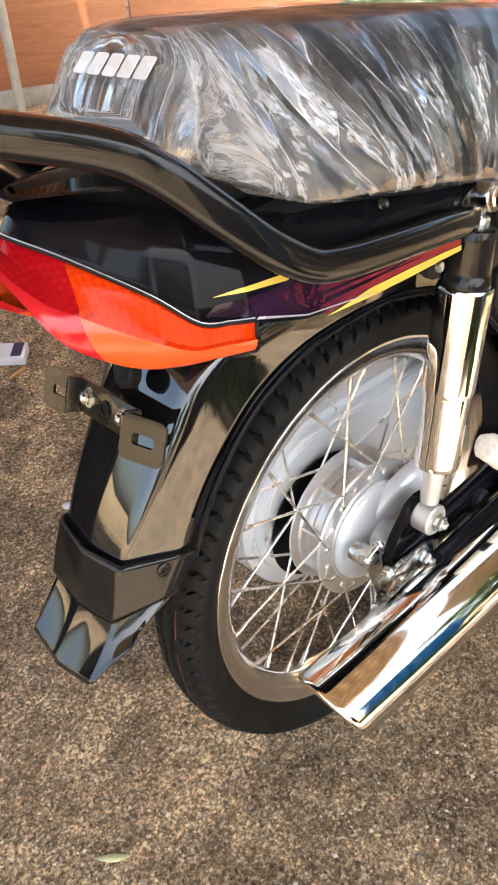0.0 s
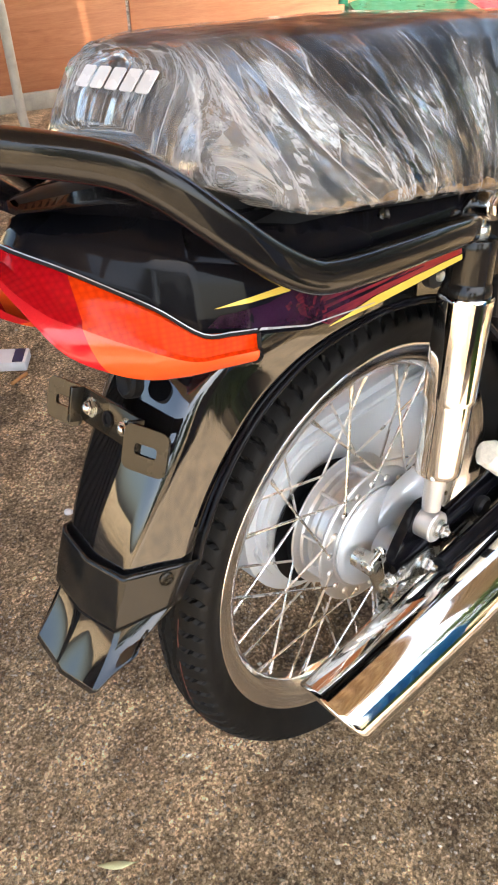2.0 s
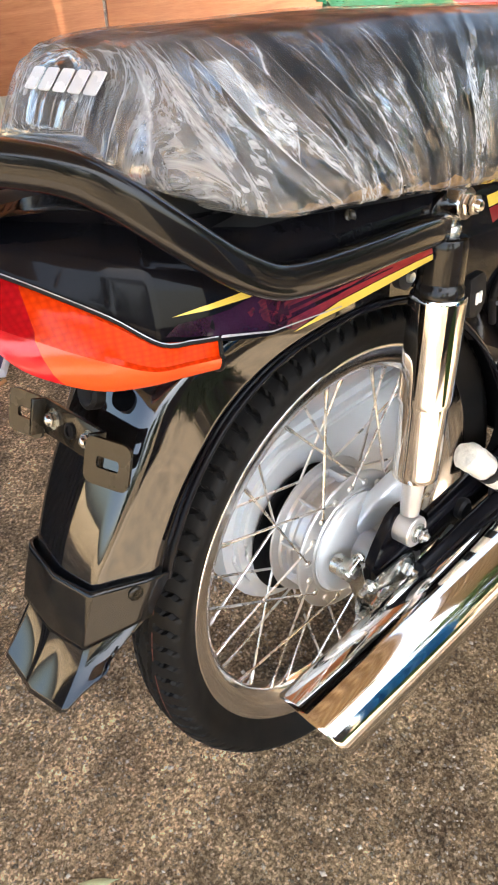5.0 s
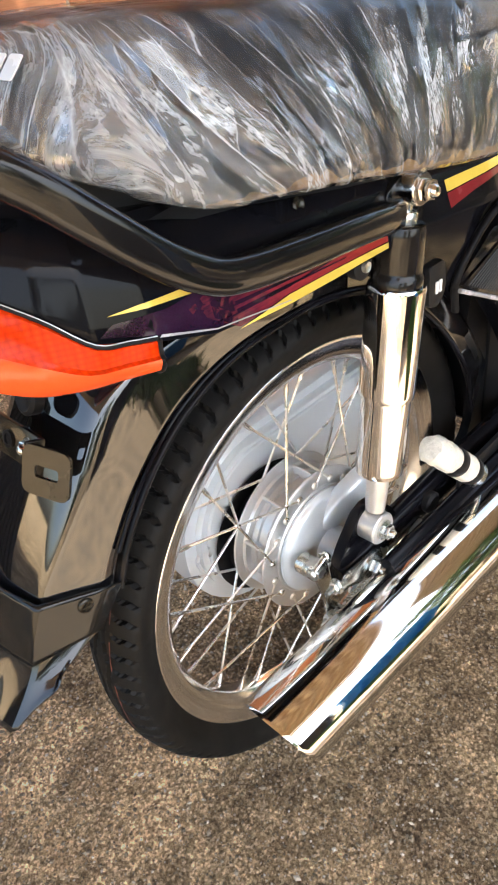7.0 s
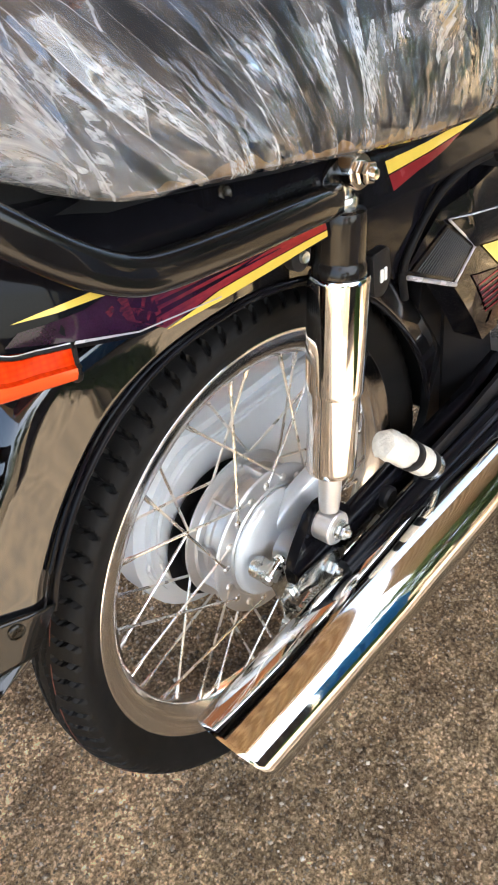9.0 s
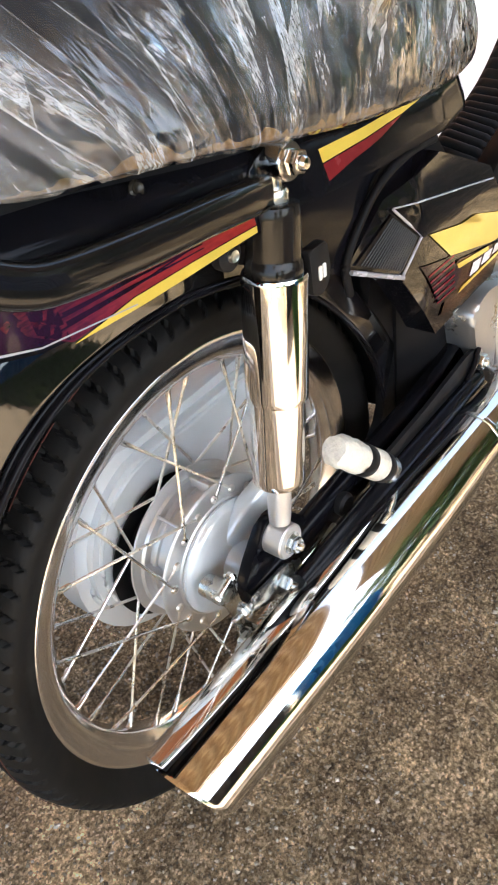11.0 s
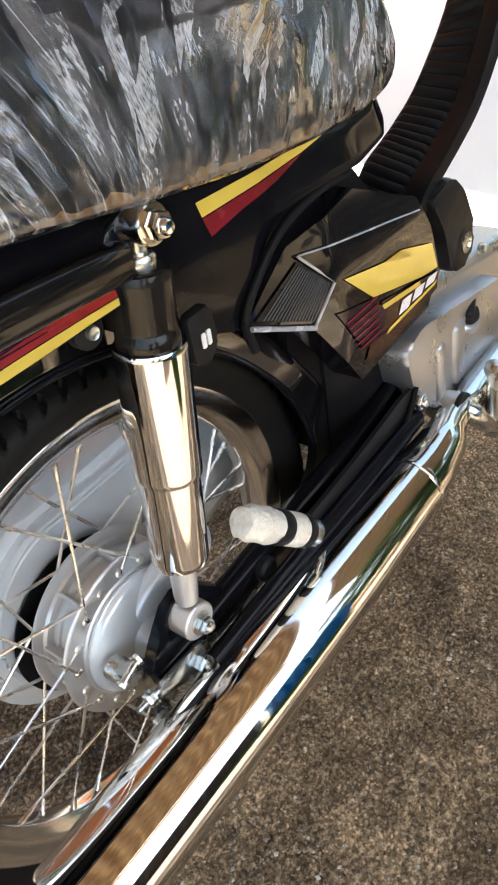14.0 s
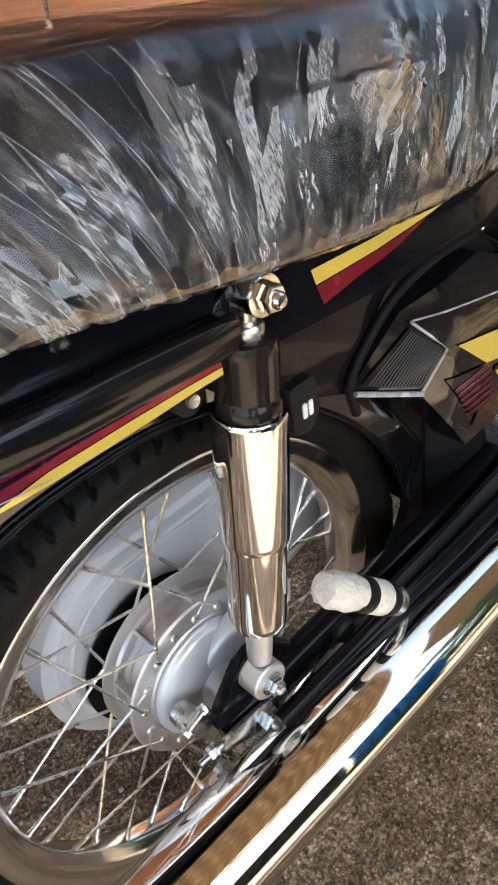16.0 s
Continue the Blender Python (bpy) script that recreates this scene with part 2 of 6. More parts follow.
def film_material():
    """Thin clear plastic: clear where it lies tight, milky along its creases, glossy and crumpled in patches below the
    seam. Glints of the sky are painted white on creases and facets.
    """
    m, t, _ = nodes_of("clear_plastic_film")
    L = t.links

    def calc(op, a, b=None, clamp=False):
        q = t.nodes.new("ShaderNodeMath")
        q.operation = op
        q.use_clamp = clamp
        for k, v in enumerate((a, b)):
            if v is None:
                continue
            if isinstance(v, (int, float)):
                q.inputs[k].default_value = v
            else:
                L.new(v, q.inputs[k])
        return q.outputs[0]

    base = t.nodes.new("ShaderNodeUVMap")
    base.uv_map = "fold"
    wave = t.nodes.new("ShaderNodeTexNoise")
    wave.inputs["Scale"].default_value = 34
    wave.inputs["Detail"].default_value = 2
    L.new(base.outputs[0], wave.inputs["Vector"])
    wob = t.nodes.new("ShaderNodeVectorMath")
    wob.operation = "MULTIPLY_ADD"
    wob.inputs[1].default_value = (0.014, 0.008, 0)
    L.new(wave.outputs["Color"], wob.inputs[0])
    L.new(base.outputs[0], wob.inputs[2])

    def along(across, down):
        """Film coordinates: across the folds and down along them."""
        mp = t.nodes.new("ShaderNodeMapping")
        mp.inputs["Scale"].default_value = (across, down, 1)
        L.new(wob.outputs[0], mp.inputs[0])
        return mp.outputs[0]

    def crease(vec, scale, wide, warp):
        n = noise_tex(t, vec, scale, 2.0, 0.5, warp)
        d = calc("ABSOLUTE", calc("SUBTRACT", n, 0.5))
        return ramp(t, d, [(0.0, (1, 1, 1)), (wide * 0.4, (0.5,) * 3), (wide, (0, 0, 0))]), d

    uv = t.nodes.new("ShaderNodeUVMap")
    uv.uv_map = "fold"
    sp = t.nodes.new("ShaderNodeSeparateXYZ")
    L.new(uv.outputs[0], sp.inputs[0])

    def step(sock, a, b, lo=0.0, hi=1.0):
        q = t.nodes.new("ShaderNodeMapRange")
        for k, v in enumerate((a, b, lo, hi)):
            q.inputs[k + 1].default_value = v
        L.new(sock, q.inputs[0])
        return q.outputs[0]

    tail = step(sp.outputs[0], -0.12, -0.17)
    side = step(sp.outputs[1], -0.006, 0.008)
    low = calc("MULTIPLY", calc("MAXIMUM", step(sp.outputs[1], 0.038, 0.048, 0.22, 1.0), tail), side)
    patch = calc("MULTIPLY", ramp(t, noise_tex(t, along(1.0, 0.55), 24.0, 2, 0.5), [(0.485, (0, 0, 0)), (0.575, (1, 1, 1))]), low)
    l1, d1 = crease(along(1.0, 0.12), 40, 0.024, 0.2)
    l2, d2 = crease(along(1.0, 0.18), 105, 0.045, 0.3)
    l3, d3 = crease(along(1.0, 0.50), 240, 0.090, 0.9)
    l4, _ = crease(along(0.12, 1.0), 55, 0.022, 0.6)
    some = ramp(t, noise_tex(t, along(1.0, 0.5), 14.0, 2), [(0.44, (0.06,) * 3), (0.56, (1, 1, 1))])
    other = ramp(t, noise_tex(t, along(1.2, 0.9), 21.0, 2), [(0.47, (0.03,) * 3), (0.57, (1, 1, 1))])
    l1 = calc("MULTIPLY", calc("MULTIPLY", calc("MULTIPLY", l1, step(sp.outputs[1], -0.010, 0.012, 0.10, 1.0)), some), step(low, 0.2, 1.0, 0.45, 1.0))
    l2 = calc("MULTIPLY", calc("MULTIPLY", l2, low), calc("MAXIMUM", other, tail))
    l3 = calc("MULTIPLY", l3, patch)
    l4 = calc("MULTIPLY", l4, calc("SUBTRACT", 1.0, side))
    pick = []

    def facets(vec, scale, wide):
        """Flat pieces between creases: a lean for each piece, and its edge."""
        f = t.nodes.new("ShaderNodeTexVoronoi")
        f.inputs["Scale"].default_value = scale
        L.new(vec, f.inputs["Vector"])
        e = t.nodes.new("ShaderNodeTexVoronoi")
        e.feature = "DISTANCE_TO_EDGE"
        e.inputs["Scale"].default_value = scale
        L.new(vec, e.inputs["Vector"])
        lean = t.nodes.new("ShaderNodeVectorMath")
        lean.operation = "SUBTRACT"
        lean.inputs[1].default_value = (0.5, 0.5, 0.5)
        L.new(f.outputs["Color"], lean.inputs[0])
        sc = t.nodes.new("ShaderNodeSeparateColor")
        L.new(f.outputs["Color"], sc.inputs[0])
        pick.append(sc.outputs[1])
        return lean.outputs[0], ramp(t, e.outputs["Distance"], [(0.0, (1, 1, 1)), (wide * 0.5, (0.35,) * 3), (wide, (0, 0, 0))])

    def straight(across, down, turn):
        mp = t.nodes.new("ShaderNodeMapping")
        mp.inputs["Rotation"].default_value = (0, 0, turn)
        L.new(base.outputs[0], mp.inputs[0])
        mq = t.nodes.new("ShaderNodeMapping")
        mq.inputs["Scale"].default_value = (across, down, 1)
        L.new(mp.outputs[0], mq.inputs[0])
        return mq.outputs[0]

    lean1, edge1 = facets(straight(1.0, 0.14, 0.05), 34, 0.022)
    lean2, edge2 = facets(straight(1.0, 0.26, -0.16), 78, 0.03)
    lean3, _ = facets(straight(1.0, 0.50, 0.25), 230, 0.05)
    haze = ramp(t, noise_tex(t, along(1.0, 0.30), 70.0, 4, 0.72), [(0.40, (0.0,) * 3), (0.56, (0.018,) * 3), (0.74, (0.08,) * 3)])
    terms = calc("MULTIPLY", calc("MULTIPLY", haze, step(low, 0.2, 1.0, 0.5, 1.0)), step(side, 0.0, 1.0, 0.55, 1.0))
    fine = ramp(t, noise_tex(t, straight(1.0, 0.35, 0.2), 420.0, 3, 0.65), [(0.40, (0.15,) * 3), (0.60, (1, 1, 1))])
    # chosen facets and creases get painted white, as glints of the sky
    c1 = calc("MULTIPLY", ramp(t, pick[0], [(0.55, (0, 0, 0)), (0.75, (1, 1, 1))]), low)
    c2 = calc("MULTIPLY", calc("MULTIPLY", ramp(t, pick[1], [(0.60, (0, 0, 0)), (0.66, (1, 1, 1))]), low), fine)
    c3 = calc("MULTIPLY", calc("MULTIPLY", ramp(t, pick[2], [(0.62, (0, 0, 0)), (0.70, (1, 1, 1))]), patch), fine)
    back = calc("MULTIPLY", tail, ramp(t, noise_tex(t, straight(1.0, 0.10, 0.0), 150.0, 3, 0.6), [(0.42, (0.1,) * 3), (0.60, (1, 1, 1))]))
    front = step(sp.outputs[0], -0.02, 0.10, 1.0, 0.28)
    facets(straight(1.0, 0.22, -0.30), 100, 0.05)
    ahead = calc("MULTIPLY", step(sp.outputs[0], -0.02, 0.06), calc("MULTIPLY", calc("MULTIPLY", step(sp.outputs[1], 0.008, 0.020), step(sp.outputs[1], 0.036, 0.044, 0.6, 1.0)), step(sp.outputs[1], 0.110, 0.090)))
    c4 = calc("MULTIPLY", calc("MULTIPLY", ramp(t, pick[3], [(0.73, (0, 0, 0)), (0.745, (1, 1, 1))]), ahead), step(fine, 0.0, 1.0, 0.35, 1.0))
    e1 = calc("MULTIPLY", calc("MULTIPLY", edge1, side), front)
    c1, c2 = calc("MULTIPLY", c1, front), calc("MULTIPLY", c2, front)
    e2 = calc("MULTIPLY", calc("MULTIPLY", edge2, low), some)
    # brown sticky tape at the knot near the front of the seat
    tc = t.nodes.new("ShaderNodeTexCoord")
    off = t.nodes.new("ShaderNodeVectorMath")
    off.operation = "MULTIPLY_ADD"
    off.inputs[1].default_value = (1.0, 0.0, 1.3)
    off.inputs[2].default_value = (-0.205, 0.0, -0.972)
    L.new(tc.outputs["Object"], off.inputs[0])
    ln = t.nodes.new("ShaderNodeVectorMath")
    ln.operation = "LENGTH"
    L.new(off.outputs[0], ln.inputs[0])
    rag = noise_tex(t, straight(1.0, 0.35, -0.5), 130.0, 3, 0.6)
    tape = calc("MULTIPLY", step(calc("ADD", ln.outputs["Value"], calc("MULTIPLY", rag, 0.05)), 0.080, 0.048), ramp(t, rag, [(0.40, (0.25,) * 3), (0.58, (1, 1, 1))]))
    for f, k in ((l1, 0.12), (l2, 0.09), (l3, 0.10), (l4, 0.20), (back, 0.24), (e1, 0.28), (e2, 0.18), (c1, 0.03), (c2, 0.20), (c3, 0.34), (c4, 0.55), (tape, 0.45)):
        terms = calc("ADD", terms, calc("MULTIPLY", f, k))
    # the white is cut along the seam between the top and the side of the seat
    dip = calc("MULTIPLY", calc("MULTIPLY", step(sp.outputs[1], 0.0375, 0.0395), step(sp.outputs[1], 0.0430, 0.0415)), calc("MULTIPLY", other, step(sp.outputs[0], 0.0, 0.05)))
    milk_and_glints = calc("MULTIPLY", calc("MINIMUM", terms, 0.75), calc("SUBTRACT", 1.0, calc("MULTIPLY", dip, 0.85)))

    tr = t.nodes.new("ShaderNodeBsdfTransparent")
    tr.inputs[0].default_value = (0.94, 0.94, 0.94, 1)
    df = t.nodes.new("ShaderNodeBsdfDiffuse")
    # bluish white base colour carries the painted glints
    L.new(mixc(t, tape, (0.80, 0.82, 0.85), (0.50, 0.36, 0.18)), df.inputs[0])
    gl = t.nodes.new("ShaderNodeBsdfGlossy")
    gl.inputs["Roughness"].default_value = 0.03
    prev = None
    for h, d in ((calc("MULTIPLY", d1, side), 0.0015), (calc("MULTIPLY", d2, low), 0.0012), (calc("MULTIPLY", d3, patch), 0.0010)):
        b = t.nodes.new("ShaderNodeBump")
        b.inputs["Strength"].default_value = 1.0
        b.inputs["Distance"].default_value = d
        L.new(h, b.inputs["Height"])
        if prev is not None:
            L.new(prev, b.inputs["Normal"])
        prev = b.outputs[0]
    for lean, amount in ((lean1, calc("MULTIPLY", step(side, 0.0, 1.0, 0.02, 0.50), front)), (lean2, calc("MULTIPLY", calc("MULTIPLY", step(low, 0.2, 1.0, 0.16, 0.60), side), front)), (lean3, calc("MULTIPLY", patch, 0.65))):
        q = t.nodes.new("ShaderNodeVectorMath")
        q.operation = "SCALE"
        L.new(lean, q.inputs[0])
        L.new(amount, q.inputs["Scale"])
        a = t.nodes.new("ShaderNodeVectorMath")
        L.new(prev, a.inputs[0])
        L.new(q.outputs[0], a.inputs[1])
        prev = a.outputs[0]
    unit = t.nodes.new("ShaderNodeVectorMath")
    unit.operation = "NORMALIZE"
    L.new(prev, unit.inputs[0])
    prev = unit.outputs[0]
    L.new(prev, gl.inputs["Normal"])
    fr = t.nodes.new("ShaderNodeFresnel")
    fr.inputs[0].default_value = 1.5
    L.new(prev, fr.inputs["Normal"])
    shine = calc("ADD", calc("MULTIPLY", calc("MULTIPLY", fr.outputs[0], 2.6), step(low, 0.0, 1.0, 0.16, 1.0)), calc("MULTIPLY", c2, 0.10), True)
    shine = calc("MULTIPLY", shine, ramp(t, noise_tex(t, along(1.0, 0.45), 30.0, 3, 0.6), [(0.43, (0.22,) * 3), (0.56, (1, 1, 1))]))
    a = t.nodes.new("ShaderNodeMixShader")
    L.new(milk_and_glints, a.inputs[0])
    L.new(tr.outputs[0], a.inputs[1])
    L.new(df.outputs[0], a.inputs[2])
    b = t.nodes.new("ShaderNodeMixShader")
    L.new(shine, b.inputs[0])
    L.new(a.outputs[0], b.inputs[1])
    L.new(gl.outputs[0], b.inputs[2])
    L.new(b.outputs[0], t.nodes["Material Output"].inputs[0])
    return m


M_FILM = film_material()


def ground_material():
    m, t, p = nodes_of("coarse_sandy_concrete")
    v = coords(t, 1.0)
    vo = t.nodes.new("ShaderNodeTexVoronoi")
    vo.inputs["Scale"].default_value = 330
    t.links.new(v, vo.inputs["Vector"])
    sep = t.nodes.new("ShaderNodeSeparateColor"); t.links.new(vo.outputs["Color"], sep.inputs[0])
    grain = ramp(t, sep.outputs[0], [(0.0, (0.020, 0.014, 0.008)), (0.5, (0.105, 0.078, 0.046)), (0.80, (0.24, 0.195, 0.138)), (1.0, (0.64, 0.57, 0.47))])
    mid = ramp(t, noise_tex(t, v, 175, 6, 0.75), [(0.36, (0.022, 0.015, 0.009)), (0.5, (0.125, 0.098, 0.068)), (0.64, (0.40, 0.335, 0.25))])
    stain = ramp(t, noise_tex(t, v, 9.0, 6, 0.72, 0.6), [(0.32, (0.98, 0.86, 0.72)), (0.48, (1.95, 1.78, 1.53)), (0.66, (3.7, 3.42, 2.95))])
    c = mixc(t, 0.62, grain, mid)
    c = mixc(t, 1.0, c, stain, "MULTIPLY")
    c = mixc(t, 1.0, c, ramp(t, noise_tex(t, v, 2.6, 3, 0.6, 0.5), [(0.38, (0.76, 0.75, 0.73)), (0.62, (1.28, 1.27, 1.25))]), "MULTIPLY")
    c = mixc(t, 1.0, c, ramp(t, noise_tex(t, v, 42, 4, 0.7, 0.4), [(0.34, (0.74, 0.73, 0.71)), (0.5, (1.0, 1.0, 1.0)), (0.66, (1.34, 1.33, 1.31))]), "MULTIPLY")
    # light and shade painted into the colour: paler behind the bike, darker further ahead
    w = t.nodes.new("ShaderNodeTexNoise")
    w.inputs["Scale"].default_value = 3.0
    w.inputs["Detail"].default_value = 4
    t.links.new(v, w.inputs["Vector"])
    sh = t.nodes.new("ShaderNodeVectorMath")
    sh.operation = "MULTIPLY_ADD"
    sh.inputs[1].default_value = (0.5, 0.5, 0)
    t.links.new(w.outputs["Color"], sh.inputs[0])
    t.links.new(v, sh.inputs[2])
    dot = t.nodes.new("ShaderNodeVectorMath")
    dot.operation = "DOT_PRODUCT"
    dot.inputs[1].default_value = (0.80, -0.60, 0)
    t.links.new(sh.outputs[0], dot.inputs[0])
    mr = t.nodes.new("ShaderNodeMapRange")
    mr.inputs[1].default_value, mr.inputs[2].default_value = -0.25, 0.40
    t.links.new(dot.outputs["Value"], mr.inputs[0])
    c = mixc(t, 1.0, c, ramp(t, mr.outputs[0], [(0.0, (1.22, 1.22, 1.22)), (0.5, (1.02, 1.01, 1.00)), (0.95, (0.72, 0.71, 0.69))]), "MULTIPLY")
    t.links.new(c, p.inputs["Base Color"])
    p.inputs["Roughness"].default_value = 0.88
    p.inputs["Specular IOR Level"].default_value = 0.3
    b1 = bump(t, p, vo.outputs["Distance"], 0.9, 0.002)
    bump(t, p, noise_tex(t, v, 190, 6, 0.8), 1.0, 0.010, b1)
    return m


M_GROUND = ground_material()


def pebble_material():
    m, t, p = nodes_of("sand_grains")
    g = t.nodes.new("ShaderNodeNewGeometry")
    c = ramp(t, g.outputs["Random Per Island"], [(0.0, (0.040, 0.028, 0.017)), (0.45, (0.19, 0.142, 0.088)), (0.75, (0.38, 0.315, 0.235)), (1.0, (0.76, 0.70, 0.60))])
    t.links.new(mixc(t, 0.3, c, ramp(t, noise_tex(t, coords(t, 1.0), 700, 2), [(0.3, (0.06, 0.05, 0.03)), (0.7, (0.3, 0.24, 0.17))])), p.inputs["Base Color"])
    p.inputs["Roughness"].default_value = 0.75
    return m


M_PEBBLE = pebble_material()


def plywood_material():
    m, t, p = nodes_of("orange_plywood")
    v = coords(t, 1.0, (1.0, 1.0, 9.0))
    n = noise_tex(t, v, 3.0, 6, 0.6, 1.5)
    fine = noise_tex(t, coords(t, 1.0, (1, 1, 14)), 22.0, 5, 0.65, 0.5)
    c = ramp(t, n, [(0.3, (0.27, 0.092, 0.038)), (0.5, (0.38, 0.146, 0.063)), (0.7, (0.48, 0.205, 0.095))])
    c = mixc(t, 0.35, c, ramp(t, fine, [(0.3, (0.20, 0.064, 0.028)), (0.7, (0.45, 0.195, 0.095))]))
    t.links.new(c, p.inputs["Base Color"])
    p.inputs["Roughness"].default_value = 0.6
    bump(t, p, fine, 0.2, 0.001)
    return m


M_PLY = plywood_material()


# ---- mesh helpers ----
def part(name, bm, material, parent, label="", smooth=True, sharp=40):
    me = bpy.data.meshes.new(name)
    if isinstance(bm, bmesh.types.BMesh):
        bmesh.ops.recalc_face_normals(bm, faces=bm.faces)
        bm.to_mesh(me)
        bm.free()
    else:
        me.from_pydata(*bm)
    for m in (material if isinstance(material, (list, tuple)) else [material]):
        me.materials.append(m)
    if smooth:
        me.shade_smooth()
        me.set_sharp_from_angle(angle=radians(sharp))
    ob = new(name, me)
    ob.parent = parent
    if label:
        ob["label"] = label
    return ob


def twin(ob, m, parent=None):
    """Another part on the same mesh, at its own pose."""
    o = new(ob.name.split(".")[0], ob.data)
    o.parent = parent or ob.parent
    o.matrix_basis = m
    if ob.get("label"):
        o["label"] = ob["label"]
    return o


def spline(pts, n):
    """A smooth row of n points through pts (Catmull-Rom)."""
    P = [np.array(p, float) for p in pts]
    P = [2 * P[0] - P[1], *P, 2 * P[-1] - P[-2]]
    out = []
    k = len(P) - 3
    for i in range(n):
        u = i / (n - 1) * k
        j = min(int(u), k - 1)
        f = u - j
        a, b, c, d = P[j:j + 4]
        out.append(0.5 * (2 * b + (c - a) * f + (2 * a - 5 * b + 4 * c - d) * f * f + (3 * b - a - 3 * c + d) * f ** 3))
    return out


def skin(bm, rings, closed=True, caps=True, loop=False):
    vs = [[bm.verts.new(tuple(p)) for p in r] for r in rings]
    n = len(vs[0])
    pairs = list(zip(vs, vs[1:])) + ([(vs[-1], vs[0])] if loop else [])
    for a, b in pairs:
        for i in range(n if closed else n - 1):
            j = (i + 1) % n
            bm.faces.new((a[i], a[j], b[j], b[i]))
    if caps and closed and not loop:
        bm.faces.new(vs[0][::-1])
        bm.faces.new(vs[-1])
    return vs


def lathe(bm, profile, at=(0, 0, 0), axis=(0, 1, 0), seg=64, caps=True, loop=False):
    """profile: rows of (radius, distance along the axis)."""
    ax = Vector(axis).normalized()
    u = ax.orthogonal().normalized()
    w = ax.cross(u)
    at = Vector(at)
    rings = [[at + ax * h + (u * math.cos(2 * math.pi * i / seg) + w * math.sin(2 * math.pi * i / seg)) * max(r, 1e-5) for i in range(seg)] for r, h in profile]
    skin(bm, rings, True, caps, loop)


def tube(bm, pts, r, seg=12, n=0, flat=1.0, up=(0, 0, 1), power=2.0):
    """A bar along pts; r a number or one for each point; flat: its width over its height; power: 2 round, more for squarer."""
    m = n or len(pts)
    P = spline(pts, m) if n else [np.array(p, float) for p in pts]
    rr = [r] * len(pts) if isinstance(r, (int, float)) else list(r)
    R = np.interp(np.linspace(0, 1, m), np.linspace(0, 1, len(rr)), rr)
    rings = []
    for i in range(m):
        d = Vector(P[min(i + 1, m - 1)] - P[max(i - 1, 0)]).normalized()
        s = d.cross(Vector(up)).normalized()
        q = s.cross(d).normalized()
        ring = []
        for k in range(seg):
            a = 2 * math.pi * k / seg
            c, sn = math.cos(a), math.sin(a)
            c = math.copysign(abs(c) ** (2 / power), c)
            sn = math.copysign(abs(sn) ** (2 / power), sn)
            ring.append(Vector(P[i]) + s * (c * R[i] * flat) + q * (sn * R[i]))
        rings.append(ring)
    skin(bm, rings)


def box(bm, size, m=Matrix(), bevel=0.0, seg=2):
    g = bmesh.ops.create_cube(bm, size=1.0, matrix=m @ Matrix.Diagonal((*size, 1)))
    if bevel:
        es = list({e for v in g["verts"] for e in v.link_edges})
        bmesh.ops.bevel(bm, geom=es, offset=bevel, segments=seg, profile=0.5, affect="EDGES")


def plate(bm, outline, t, m=Matrix(), bevel=0.0, holes=()):
    """A flat piece: outline in its own x, y; thickness t along z, about 0."""
    vs = [bm.verts.new(m @ Vector((x, y, -t / 2))) for x, y in outline]
    ws = [bm.verts.new(m @ Vector((x, y, t / 2))) for x, y in outline]
    n = len(vs)
    a = bm.faces.new(vs[::-1])
    b = bm.faces.new(ws)
    for i in range(n):
        bm.faces.new((vs[i], vs[(i + 1) % n], ws[(i + 1) % n], ws[i]))
    if bevel:
        bmesh.ops.bevel(bm, geom=list(set(a.edges) | set(b.edges)), offset=bevel, segments=2, profile=0.5, affect="EDGES")


def rounded(pts, r, k=4):
    """The outline pts with its corners rounded."""
    out = []
    n = len(pts)
    for i in range(n):
        p, a, b = Vector(pts[i]), Vector(pts[i - 1]), Vector(pts[(i + 1) % n])
        da, db = (a - p), (b - p)
        rr = min(r, da.length * 0.45, db.length * 0.45)
        s, e = p + da.normalized() * rr, p + db.normalized() * rr
        for j in range(k + 1):
            f = j / k
            q = s * (1 - f) ** 2 + p * 2 * f * (1 - f) + e * f * f
            out.append((q.x, q.y))
    return out


# axes of a flat piece that stands along the bike: its x to the front, its y up, its z to the right-hand side
SIDE = Matrix(((1, 0, 0, 0), (0, 0, -1, 0), (0, 1, 0, 0), (0, 0, 0, 1)))


def on_side(y):
    return Matrix.Translation((0, y, 0)) @ SIDE


def hexnut(bm, at, axis, r, h, dome=True):
    ax = Vector(axis).normalized()
    lathe(bm, [(0, 0), (r * 0.92, 0), (r, h * 0.12), (r, h * 0.85), (r * 0.88, h), (0, h)], at, ax, 6, False)
    if dome:
        at2 = Vector(at) + ax * h
        lathe(bm, [(r * 0.62, -0.0005), (r * 0.60, h * 0.25), (r * 0.42, h * 0.5), (0, h * 0.58)], at2, ax, 16, False)
    lathe(bm, [(0, -0.0018), (r * 1.35, -0.0018), (r * 1.35, 0), (0, 0)], at, ax, 24, False)


# ---- the place ----
GROUND_Z = -0.006


